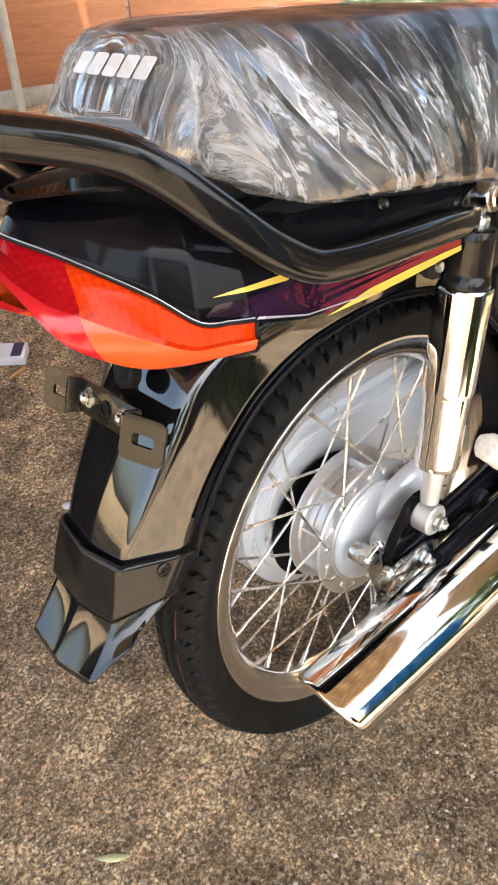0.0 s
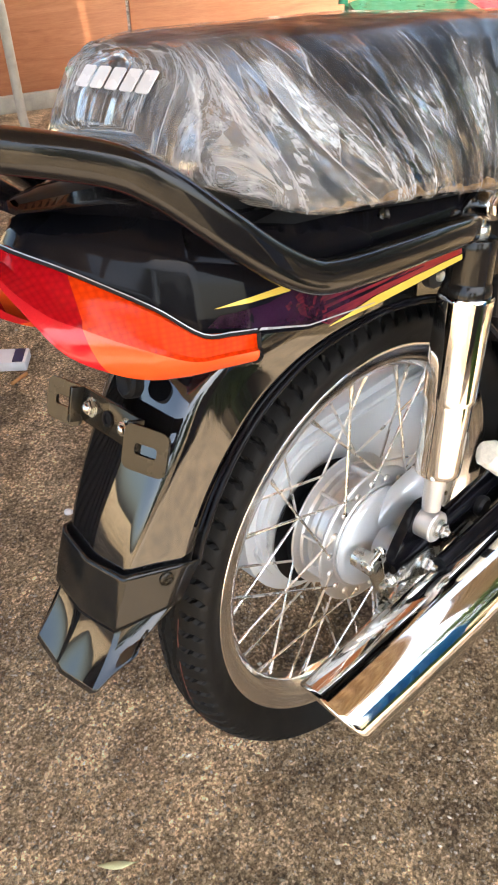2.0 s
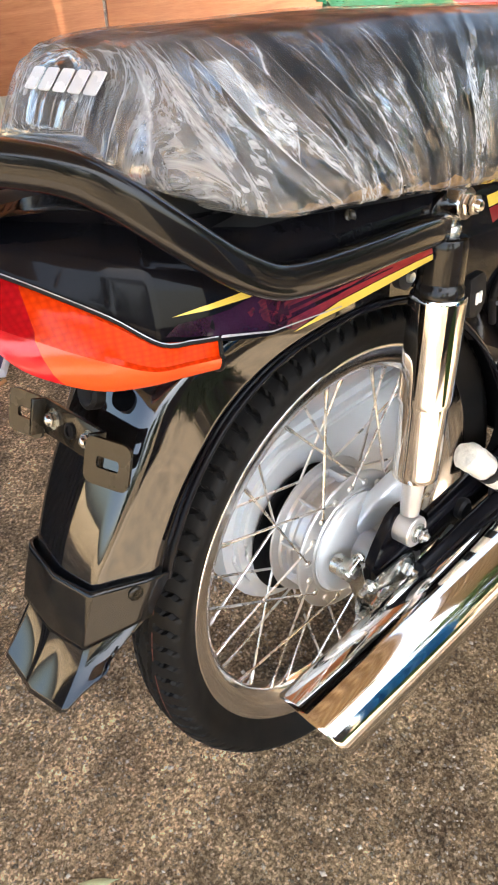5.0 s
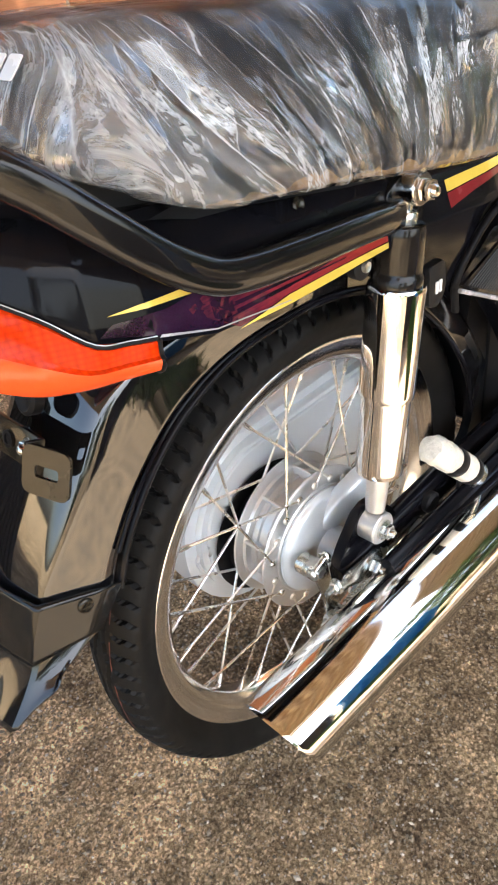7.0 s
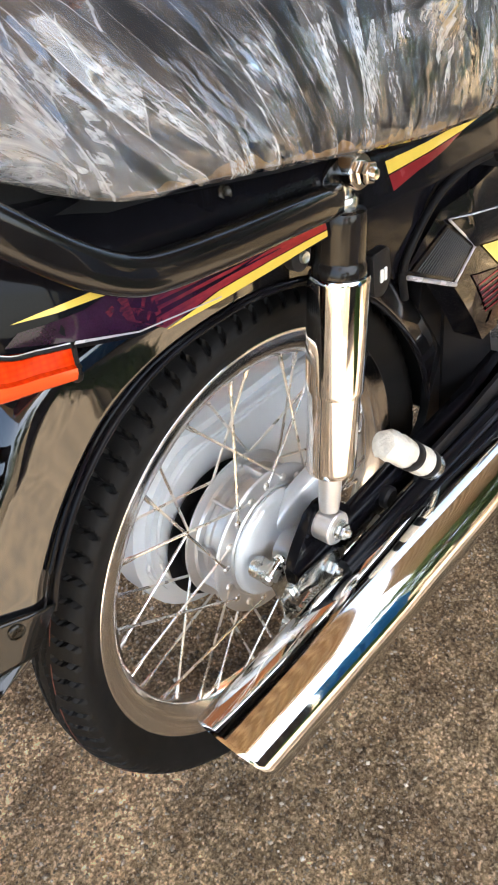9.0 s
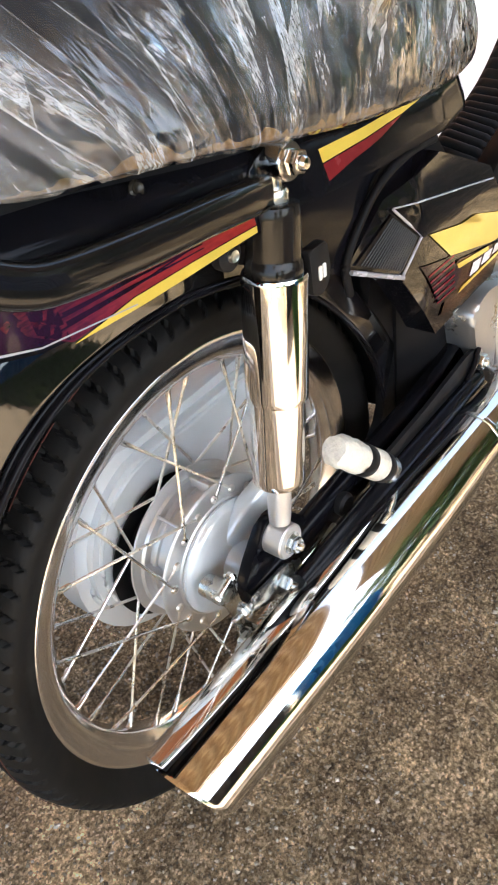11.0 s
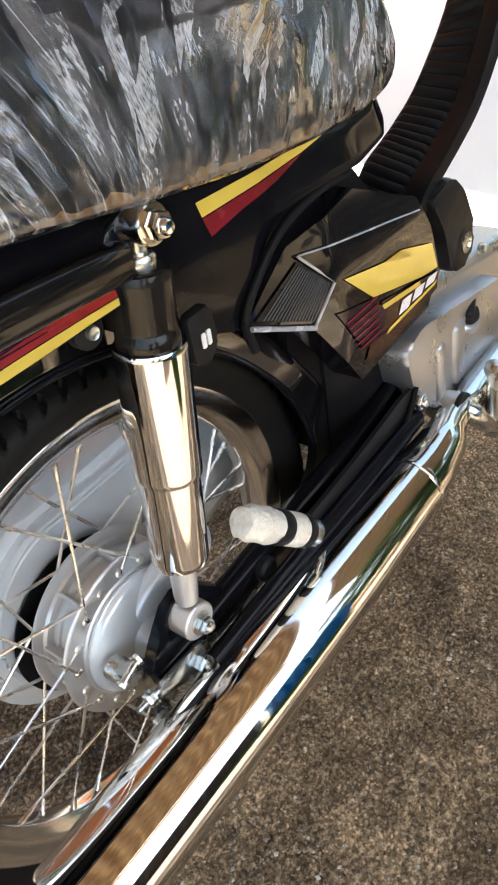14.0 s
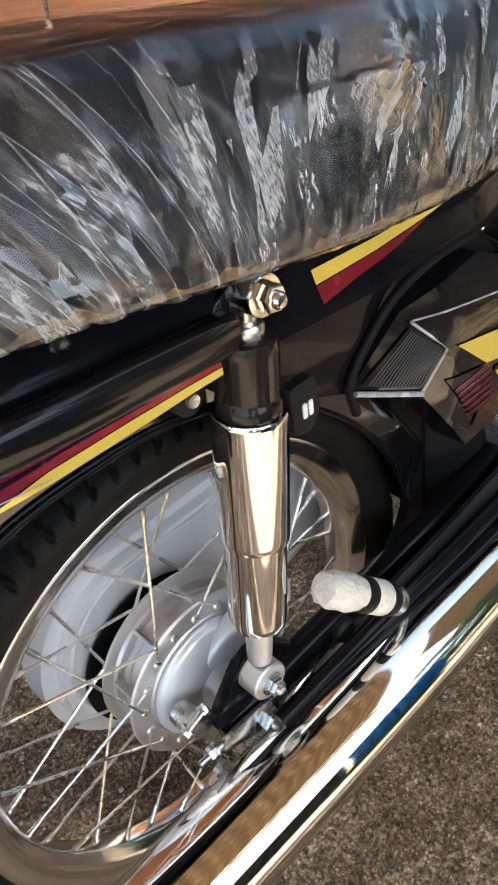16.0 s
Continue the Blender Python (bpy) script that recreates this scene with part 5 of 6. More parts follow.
def build_tail_lamp():
    """Red centre with orange corners, wrapped round the tail."""
    top = [(-0.216, -0.109, 0.657), (-0.234, -0.105, 0.661), (-0.254, -0.098, 0.666), (-0.275, -0.082, 0.688), (-0.297, -0.059, 0.707), (-0.313, -0.039, 0.720), (-0.326, -0.015, 0.729), (-0.331, 0.0, 0.733)]
    low = [(-0.218, -0.105, 0.632), (-0.238, -0.093, 0.631), (-0.262, -0.081, 0.631), (-0.288, -0.070, 0.637), (-0.315, -0.063, 0.654), (-0.338, -0.058, 0.676), (-0.347, -0.046, 0.700), (-0.342, 0.0, 0.716)]
    n = 65
    half = [(*a, *b) for a, b in zip(top, low)]
    full = half + [(a, -b, c, d, -e, f) for a, b, c, d, e, f in reversed(half[:-1])]
    rows = spline(full, n)
    lamp = part("tail_lamp", bmesh_box((-0.262, 0, 0.668), (0.05, 0.09, 0.036)), M_DARK, bike, "tail lamp with red centre and orange corner lenses")
    grid = []
    for i in range(n):
        tx, ty, tz, bx, by, bz = rows[i]
        c = Vector((tx + 0.20, ty * 0.9, 0)).normalized()
        red = min(1.0, max(0.0, (min(i, n - 1 - i) - 20) / 3.0))
        col = []
        for v, out in ((0.0, -0.012), (0.0, -0.003), (0.06, 0.000), (0.16, 0.0035), (0.34, 0.0055 + 0.003 * red), (0.50, 0.0050 + 0.003 * red), (0.56, 0.0022 - 0.004 * red), (0.78, 0.0008 - 0.002 * red), (0.95, 0.0), (1.0, -0.003), (1.0, -0.014)):
            s = min(i, n - 1 - i)
            wgt = max(0.0, 1 - abs(s - 20.5) / 11.0)
            q = s + wgt * 5.0 * (v - 0.5)
            a = min(int(q), n - 2)
            tx, ty, tz, bx, by, bz = rows[a] + (rows[a + 1] - rows[a]) * (q - a)
            if i > n - 1 - i:
                ty, by = -ty, -by
            c = Vector((tx + 0.20, ty * 0.9, 0)).normalized()
            col.append((bx + (tx - bx) * v + c.x * out, by + (ty - by) * v + c.y * out, bz + (tz - bz) * v))
        grid.append(col)
    m = len(grid[0])
    edge = [20] * m
    verts = [p for g in grid for p in g]
    for side in (0, 1, 2):
        faces, lip = [], []
        for i in range(n - 1):
            for j in range(m - 1):
                e = int(edge[j])
                k = 0 if i < e else (2 if i >= n - 1 - e else 1)
                if k == side:
                    faces.append((i * m + j, i * m + j + 1, (i + 1) * m + j + 1, (i + 1) * m + j))
                    lip.append(1 if j < 5 else 0)
        used = sorted({q for f in faces for q in f})
        at = {q: k for k, q in enumerate(used)}
        ob = part("lens", ([verts[q] for q in used], [], [tuple(at[q] for q in f) for f in faces]), [M_LRED, M_LIPRED] if side == 1 else [M_LORANGE, M_LIPORANGE], lamp, "red tail lens" if side == 1 else "orange indicator lens", sharp=35)
        ob.data.polygons.foreach_set("material_index", lip)
    # dark frame at each outer end of the lens
    for col in (grid[0], grid[-1]):
        bm = bmesh.new()
        tube(bm, [(x + 0.0012, y * 1.008, z) for x, y, z in col[1:-1]], 0.0016, 8)
        part("end_frame", bm, M_PLASTIC, lamp)
    # dark gasket line over the lens
    bm = bmesh.new()
    tube(bm, [(x * 1.002, y * 1.01, z + 0.0014) for x, y, z, _, _, _ in rows], 0.0014, 6)
    part("gasket", bm, M_PLASTIC, lamp)
    bm = bmesh.new()
    tube(bm, [(x * 1.004, y * 1.016, z + 0.0034) for x, y, z, _, _, _ in rows], 0.0004, 6)
    part("bright_line", bm, M_LINE, lamp, "fine bright line over the lens")


def bmesh_box(at, size, bevel=0.004):
    bm = bmesh.new()
    box(bm, size, Matrix.Translation(at), bevel)
    return bm


build_tail_lamp()

FENDER = [  # ridge x, z; corner x, z; edge x, z
    ((-0.338, 0.440), (-0.334, 0.446), (-0.268, 0.444)), ((-0.329, 0.472), (-0.324, 0.475), (-0.252, 0.476)), ((-0.304, 0.517), (-0.298, 0.518), (-0.229, 0.508)), ((-0.268, 0.571), (-0.261, 0.571), (-0.201, 0.536)),
    ((-0.248, 0.608), (-0.239, 0.606), (-0.166, 0.559)), ((-0.222, 0.630), (-0.200, 0.619), (-0.115, 0.577)), ((-0.180, 0.640), (-0.140, 0.626), (-0.050, 0.581)), ((-0.10, 0.645), (-0.060, 0.630), (0.015, 0.575)), ((0.0, 0.638), (0.025, 0.622), (0.085, 0.552)), ((0.09, 0.60), (0.10, 0.58), (0.14, 0.51)), ((0.17, 0.55), (0.17, 0.53), (0.19, 0.46)), ((0.245, 0.475), (0.24, 0.46), (0.24, 0.39)), ((0.30, 0.38), (0.295, 0.37), (0.265, 0.31))]


def fender_rows(n, grow=0.0, rows=None):
    flat = np.array(spline([(*a, *b, *c) for a, b, c in (rows or FENDER)], n))
    for _ in range(n // 3 if n > 30 else 0):
        flat[1:-1] = 0.25 * flat[:-2] + 0.5 * flat[1:-1] + 0.25 * flat[2:]
    out = []
    for rx, rz, cx, cz, ex, ez in flat:
        # the corner between back and side is broad at the top and tight at the foot
        g = 0.004 + 0.016 * min(1.0, max(0.0, (cz - 0.44) / 0.13))
        wc = 0.0445 + 0.0125 * min(1.0, max(0.0, (cz - 0.465) / 0.10))
        low = [(0.0, 0.0, 0.0), (0.45 * (1 - g / wc), 0.0, 0.45 * (wc - g))]
        for f in np.linspace(0, 1, 6):
            u, v = (1 - f) ** 2, f * f
            low.append((1 - u * g / wc, v * g / 0.075, wc - u * g))
        b0 = g / 0.075
        low += [(1.0, b0 + (1 - b0) * q, wc) for q in (0.33, 0.67, 1.0)]
        low = [(a, b, y + (0.0616 - wc) * b) for a, b, y in low]
        high = ((0.0, 0.0, 0.0), (0.16, 0.0, 0.016), (0.42, 0.0, 0.031), (0.72, 0.0, 0.044), (0.93, 0.0, 0.0535), (1.0, 0.03, 0.0585), (1.0, 0.08, 0.0602), (1.0, 0.16, 0.0610), (1.0, 0.45, 0.0614), (1.0, 0.75, 0.0616), (1.0, 1.0, 0.0616))
        k = min(1.0, max(0.0, (cx + 0.262) / 0.05))
        mixes = [tuple(p + (q - p) * k for p, q in zip(m, g)) for m, g in zip(low, high)]
        half = []
        for a, b, y in mixes:
            x, z = rx + (cx - rx) * a, rz + (cz - rz) * a
            half.append((x + (ex - x) * b, y, z + (ez - z) * b))
        half = [(x, y + grow * min(1, y / 0.02), z) for x, y, z in half]
        d = Vector((rx - 0.0, 0, rz - 0.272)).normalized() * grow
        half = [(x + d.x, y, z + d.z) for x, y, z in half]
        out.append([(x, -y, z) for x, y, z in reversed(half)] + half[1:])
    return out


def build_fender():
    bm = bmesh.new()
    skin(bm, fender_rows(60), False, False)
    f = part("rear_fender", bm, M_FENDER, bike, "gloss black rear fender with a rolled edge", sharp=55)
    s = f.modifiers.new("thickness", "SOLIDIFY")
    s.thickness, s.offset = 0.002, -1
    for sg in (-1, 1):
        bm = bmesh.new()
        tube(bm, [(e[0], sg * 0.0605, e[1]) for _, _, e in FENDER], 0.0030, 10, 60)
        part("rolled_edge", bm, M_BLACK, f)
        bm = bmesh.new()
        tube(bm, [(e[0] * 0.93 + c[0] * 0.07 - 0.004, sg * 0.0622, e[1] * 0.93 + c[1] * 0.07 + 0.002) for _, c, e in FENDER[1:]], 0.0016, 8, 60)
        part("bead", bm, M_BLACK, f)
    # dark plastic collar at the fender's end
    rows = [((-0.354, 0.411), (-0.349, 0.417), (-0.292, 0.421)), ((-0.345, 0.435), (-0.340, 0.440), (-0.279, 0.435)), ((-0.334, 0.461), (-0.329, 0.466), (-0.264, 0.450))]
    bm = bmesh.new()
    skin(bm, fender_rows(12, 0.0035, rows), False, False)
    band = part("fender_collar", bm, M_COLLAR, f, "dark plastic collar with a screw", sharp=55)
    s = band.modifiers.new("thickness", "SOLIDIFY")
    s.thickness, s.offset = 0.003, -1
    bm = bmesh.new()
    lathe(bm, [(0.0068, 0), (0.0068, 0.0012), (0.0056, 0.0024), (0.0045, 0.0026), (0.0040, 0.0018), (0, 0.0018)], (-0.299, -0.0575, 0.448), (-0.15, -0.98, 0.0), 24)
    box(bm, (0.006, 0.0012, 0.0012), Matrix.Translation((-0.2992, -0.0597, 0.4480)))
    box(bm, (0.0012, 0.0012, 0.006), Matrix.Translation((-0.2992, -0.0597, 0.4480)))
    part("screw", bm, M_OLIVE, band)
    # flared glossy flap
    rings = []
    for v in np.linspace(0, 1, 16):
        b = v ** 1.3
        rx, rz = -0.352 - 0.040 * b, 0.414 - 0.050 * v
        cx, cz = -0.347 - 0.040 * b, 0.419 - 0.048 * v
        ex, ez = -0.290 - 0.050 * v, 0.422 - 0.022 * v
        wc = 0.0435 + 0.003 * v
        dip = 0.0030
        half = [(rx, 0, rz), (rx + dip * 0.6, 0.010, rz), (rx + dip, 0.020, rz + 0.001), (rx * 0.5 + cx * 0.5 + dip * 0.5, 0.032, rz * 0.5 + cz * 0.5), (cx, wc - 0.002, cz), (cx + 0.004, wc + 0.002, cz + 0.001), (cx * 0.6 + ex * 0.4, wc + 0.006, cz * 0.6 + ez * 0.4), (cx * 0.2 + ex * 0.8, wc + 0.013, cz * 0.2 + ez * 0.8), (ex, 0.0610 - 0.004 * v, ez)]
        rings.append([(x, -y, z) for x, y, z in reversed(half)] + half[1:])
    bm = bmesh.new()
    skin(bm, rings, False, False)
    flap = part("mudflap", bm, M_FLAP, f, "glossy flared tip of the fender", sharp=30)
    s = flap.modifiers.new("thickness", "SOLIDIFY")
    s.thickness, s.offset = 0.003, -1


build_fender()


def build_plate_bracket():
    n = Vector((-0.93, 0, 0.36)).normalized()
    upv = Vector((0.36, 0, 0.93)).normalized()
    # local x to the bike's right, y up the fender, z outward
    m = Matrix(((0, upv.x, n.x, -0.284), (-1, 0, 0, -0.006), (0, upv.z, n.z, 0.579), (0, 0, 0, 1)))
    bm = bmesh.new()
    plate(bm, rounded([(-0.040, -0.014), (0.040, -0.014), (0.040, 0.014), (-0.040, 0.014)], 0.003), 0.003, m @ Matrix.Translation((0, 0, 0.004)), 0.0006)
    br = part("plate_bracket", bm, M_OLIVE, bike, "empty dark steel number-plate bracket with two bolts")
    for s in (-1, 1):
        # each wing is a frame round a long slot
        w = m @ Matrix.Translation((s * 0.056, -0.004, 0.010)) @ Matrix.Rotation(radians(22 if s > 0 else 14), 4, "Y")
        bm = bmesh.new()
        outer = rounded([(-0.019, -0.018), (0.019, -0.018), (0.019, 0.018), (-0.019, 0.018)], 0.008, 5)
        inner = rounded([(-0.009, -0.0045), (0.010, -0.0045), (0.010, 0.0045), (-0.009, 0.0045)], 0.003, 5)
        rows = []
        for z in (-0.0015, 0.0015):
            rows.append([w @ Vector((x, y, z)) for x, y in outer])
            rows.append([w @ Vector((x, y, z)) for x, y in inner])
        lo_o, lo_i, hi_o, hi_i = rows
        skin(bm, [lo_o, hi_o, hi_i, lo_i], loop=True)
        part("wing", bm, M_OLIVE, br)
        bm = bmesh.new()
        box(bm, (0.004, 0.030, 0.014), m @ Matrix.Translation((s * 0.0395, -0.001, 0.0095)), 0.0008)
        part("step", bm, M_OLIVE, br)
        bm = bmesh.new()
        at = m @ Vector((s * 0.0245, 0.001, 0.0056))
        hexnut(bm, at, n, 0.0062, 0.005, True)
        part("bolt", bm, M_ZINC, br)
    bm = bmesh.new()
    lathe(bm, [(0.0065, 0), (0.0065, 0.0022), (0.0045, 0.0022), (0.0045, 0), ], m @ Vector((0, 0, 0.0052)), n, 24, loop=True)
    lathe(bm, [(0, 0), (0.0047, 0), (0, 0.0004)], m @ Vector((0, 0, 0.0056)), n, 20)
    part("hole_ring", bm, M_DARK, br)
    # rubber plug under the lamp
    bm = bmesh.new()
    lathe(bm, [(0, 0), (0.013, 0), (0.013, 0.008), (0.010, 0.010), (0.007, 0.008), (0, 0.008)], (-0.264, -0.014, 0.606), n, 28)
    part("grommet", bm, M_DARK, br)


build_plate_bracket()


def build_grab_rail():
    right = [(0.036, -0.110, 0.651), (0.010, -0.117, 0.657), (-0.03, -0.122, 0.664), (-0.09, -0.126, 0.672), (-0.150, -0.128, 0.681), (-0.180, -0.127, 0.690), (-0.212, -0.125, 0.712), (-0.245, -0.117, 0.744), (-0.272, -0.105, 0.772), (-0.294, -0.090, 0.788), (-0.335, -0.058, 0.802), (-0.365, -0.022, 0.809)]
    pts = right + [(x, -y, z) for x, y, z in reversed(right)]
    bm = bmesh.new()
    tube(bm, pts, 0.0124, 24, 180, 0.80, power=3.4)
    rail = part("grab_rail", bm, M_RAIL, bike, "gloss black bent steel grab rail")
    for s in (-1, 1):
        bm = bmesh.new()
        plate(bm, rounded([(0.028, 0.645), (0.060, 0.640), (0.070, 0.660), (0.060, 0.678), (0.034, 0.668)], 0.007), 0.006, on_side(s * 0.101), 0.0015)
        part("mount_tab", bm, M_RAIL, rail)
    bm = bmesh.new()
    tube(bm, [(-0.355, 0.035, 0.800), (-0.325, 0.045, 0.775), (-0.285, 0.055, 0.740)], 0.009, 12, 8)
    part("stay", bm, M_RAIL, rail)
    bm = bmesh.new()
    lathe(bm, [(0, 0), (0.0062, 0), (0.0062, 0.002), (0.0045, 0.003), (0.003, 0.002), (0, 0.002)], (-0.062, -0.0950, 0.689), (0, -0.93, 0.35), 20)
    part("flange_bolt", bm, M_OLIVE, rail)


build_grab_rail()


# ---- exhaust ----
def build_exhaust():
    A, B = Vector((-0.197, -0.142, 0.241)), Vector((0.300, -0.157, 0.257))
    ax = (B - A).normalized()
    L = (B - A).length
    bm = bmesh.new()
    seg = 72
    u = Vector((0, -1, 0)); u = (u - ax * u.dot(ax)).normalized()
    w = ax.cross(u)
    if w.z < 0:
        w = -w
    slash = 0.40
    def ring(s, r, cut=0.0):
        out = []
        for i in range(seg):
            a = 2 * math.pi * i / seg
            off = u * math.cos(a) * r + w * math.sin(a) * r
            out.append(A + ax * (s - cut * slash * math.sin(a) * r) + off)
        return out
    R = 0.0435
    prof = [(0.06, R * 0.82, 0.2), (0.004, R * 0.84, 1), (0.0, R * 0.90, 1), (-0.001, R * 0.97, 1), (0.002, R * 1.0, 1), (0.0035, R * 1.0, 1), (0.008, R * 1.0, 1), (0.05, R * 1.0, 0.9), (0.12, R * 1.0, 0.4), (0.20, R * 1.0, 0), (0.36, R * 0.96, 0), (L - 0.03, R * 0.86, 0), (L, R * 0.84, 0)]
    skin(bm, [ring(*p) for p in prof], True, False)
    mf = part("muffler", bm, M_CHROME, bike, "long chrome muffler with a slash-cut end", sharp=60)
    bm = bmesh.new()
    lathe(bm, [(0.0, 0.055), (R * 0.84, 0.055), (R * 0.84, 0.058), (0.0, 0.058)], A, ax, 48)
    part("baffle", bm, M_DARK, mf)
    bm = bmesh.new()
    lathe(bm, [(R * 0.82, -0.003), (R * 0.875, -0.002), (R * 0.885, 0.001), (R * 0.87, 0.004), (R * 0.80, 0.005)], B, ax, 64, False)
    part("weld_collar", bm, M_CHROME, mf)
    bm = bmesh.new()
    tube(bm, [B, B + ax * 0.03, B + ax * 0.075 + Vector((0, 0.004, 0.002)), B + ax * 0.13 + Vector((0, 0.014, 0.0)), B + ax * 0.30 + Vector((0, 0.03, -0.02))], [R * 0.84, R * 0.78, R * 0.64, 0.018, 0.0165], 40, 30)
    part("front_cone", bm, M_CHROME, mf)
    # bracket above the muffler
    bm = bmesh.new()
    tube(bm, [(0.00, -0.122, 0.283), (0.12, -0.126, 0.291), (0.28, -0.130, 0.296), (0.37, -0.128, 0.292)], 0.013, 14, 14, 0.7)
    part("stay", bm, M_BLACK, mf)


build_exhaust()


# ---- passenger foot rest and its hanger ----
def build_footrest():
    bm = bmesh.new()
    plate(bm, rounded([(0.140, 0.322), (0.250, 0.326), (0.350, 0.336), (0.384, 0.328), (0.398, 0.304), (0.385, 0.284), (0.355, 0.276), (0.300, 0.262), (0.205, 0.246), (0.160, 0.262), (0.130, 0.300)], 0.012), 0.005, on_side(-0.122), 0.0015)
    hg = part("step_hanger", bm, M_PLASTIC, bike, "black steel hanger of the passenger step")
    bm = bmesh.new()
    tube(bm, [(0.255, -0.126, 0.298), (0.300, -0.128, 0.303), (0.330, -0.128, 0.300), (0.352, -0.128, 0.310), (0.372, -0.127, 0.334)], 0.0035, 8, 20)
    part("flange", bm, M_BLACK, hg)
    bm = bmesh.new()
    hexnut(bm, (0.372, -0.127, 0.315), (0, -1, 0), 0.0105, 0.009)
    part("bolt", bm, M_ZINC, hg)
    # folded step in white wrapping
    p0, p1 = Vector((0.066, -0.128, 0.404)), Vector((0.148, -0.140, 0.318))
    d = (p1 - p0)
    d.normalize()
    bm = bmesh.new()
    lathe(bm, [(0.0, 0.001), (0.007, 0.0), (0.0125, 0.001), (0.0148, 0.005), (0.0150, 0.010), (0.0158, 0.018), (0.0152, 0.024), (0.0160, 0.032), (0.0155, 0.048)], p0, d, 26, False)
    for v in bm.verts:
        v.co += Vector((1, 0.6, 1)) * 0.0030 * noise.noise(v.co * 120)
    st = part("passenger_step", bm, M_TAPE, bike, "folded passenger step in white wrapping with black bands")
    bm = bmesh.new()
    lathe(bm, [(0.0155, 0.046), (0.0163, 0.047), (0.0163, 0.060), (0.0155, 0.061)], p0, d, 26, False)
    part("band", bm, M_PLASTIC, st)
    bm = bmesh.new()
    lathe(bm, [(0.0154, 0.060), (0.0160, 0.062), (0.0160, 0.084), (0.0150, 0.086)], p0, d, 26, False)
    part("sleeve", bm, M_TAPE, st)
    bm = bmesh.new()
    lathe(bm, [(0.0152, 0.085), (0.0160, 0.086), (0.0160, 0.096), (0.0152, 0.097)], p0, d, 26, False)
    part("band", bm, M_PLASTIC, st)
    bm = bmesh.new()
    lathe(bm, [(0, 0.096), (0.0148, 0.096), (0.0148, 0.108), (0.012, 0.112), (0, 0.112)], p0, d, 26, False)
    tube(bm, [p0 + d * 0.105, (0.150, -0.130, 0.305), (0.165, -0.120, 0.30)], 0.008, 10)
    part("pivot", bm, M_ZINC, st)


build_footrest()


# ---- side cover, engine, front ----
def cover_y(x, z):
    return -0.121 + 0.16 * max(0, 0.255 - x) + 0.14 * max(0, z - 0.525) + 0.04 * max(0, 0.47 - z)


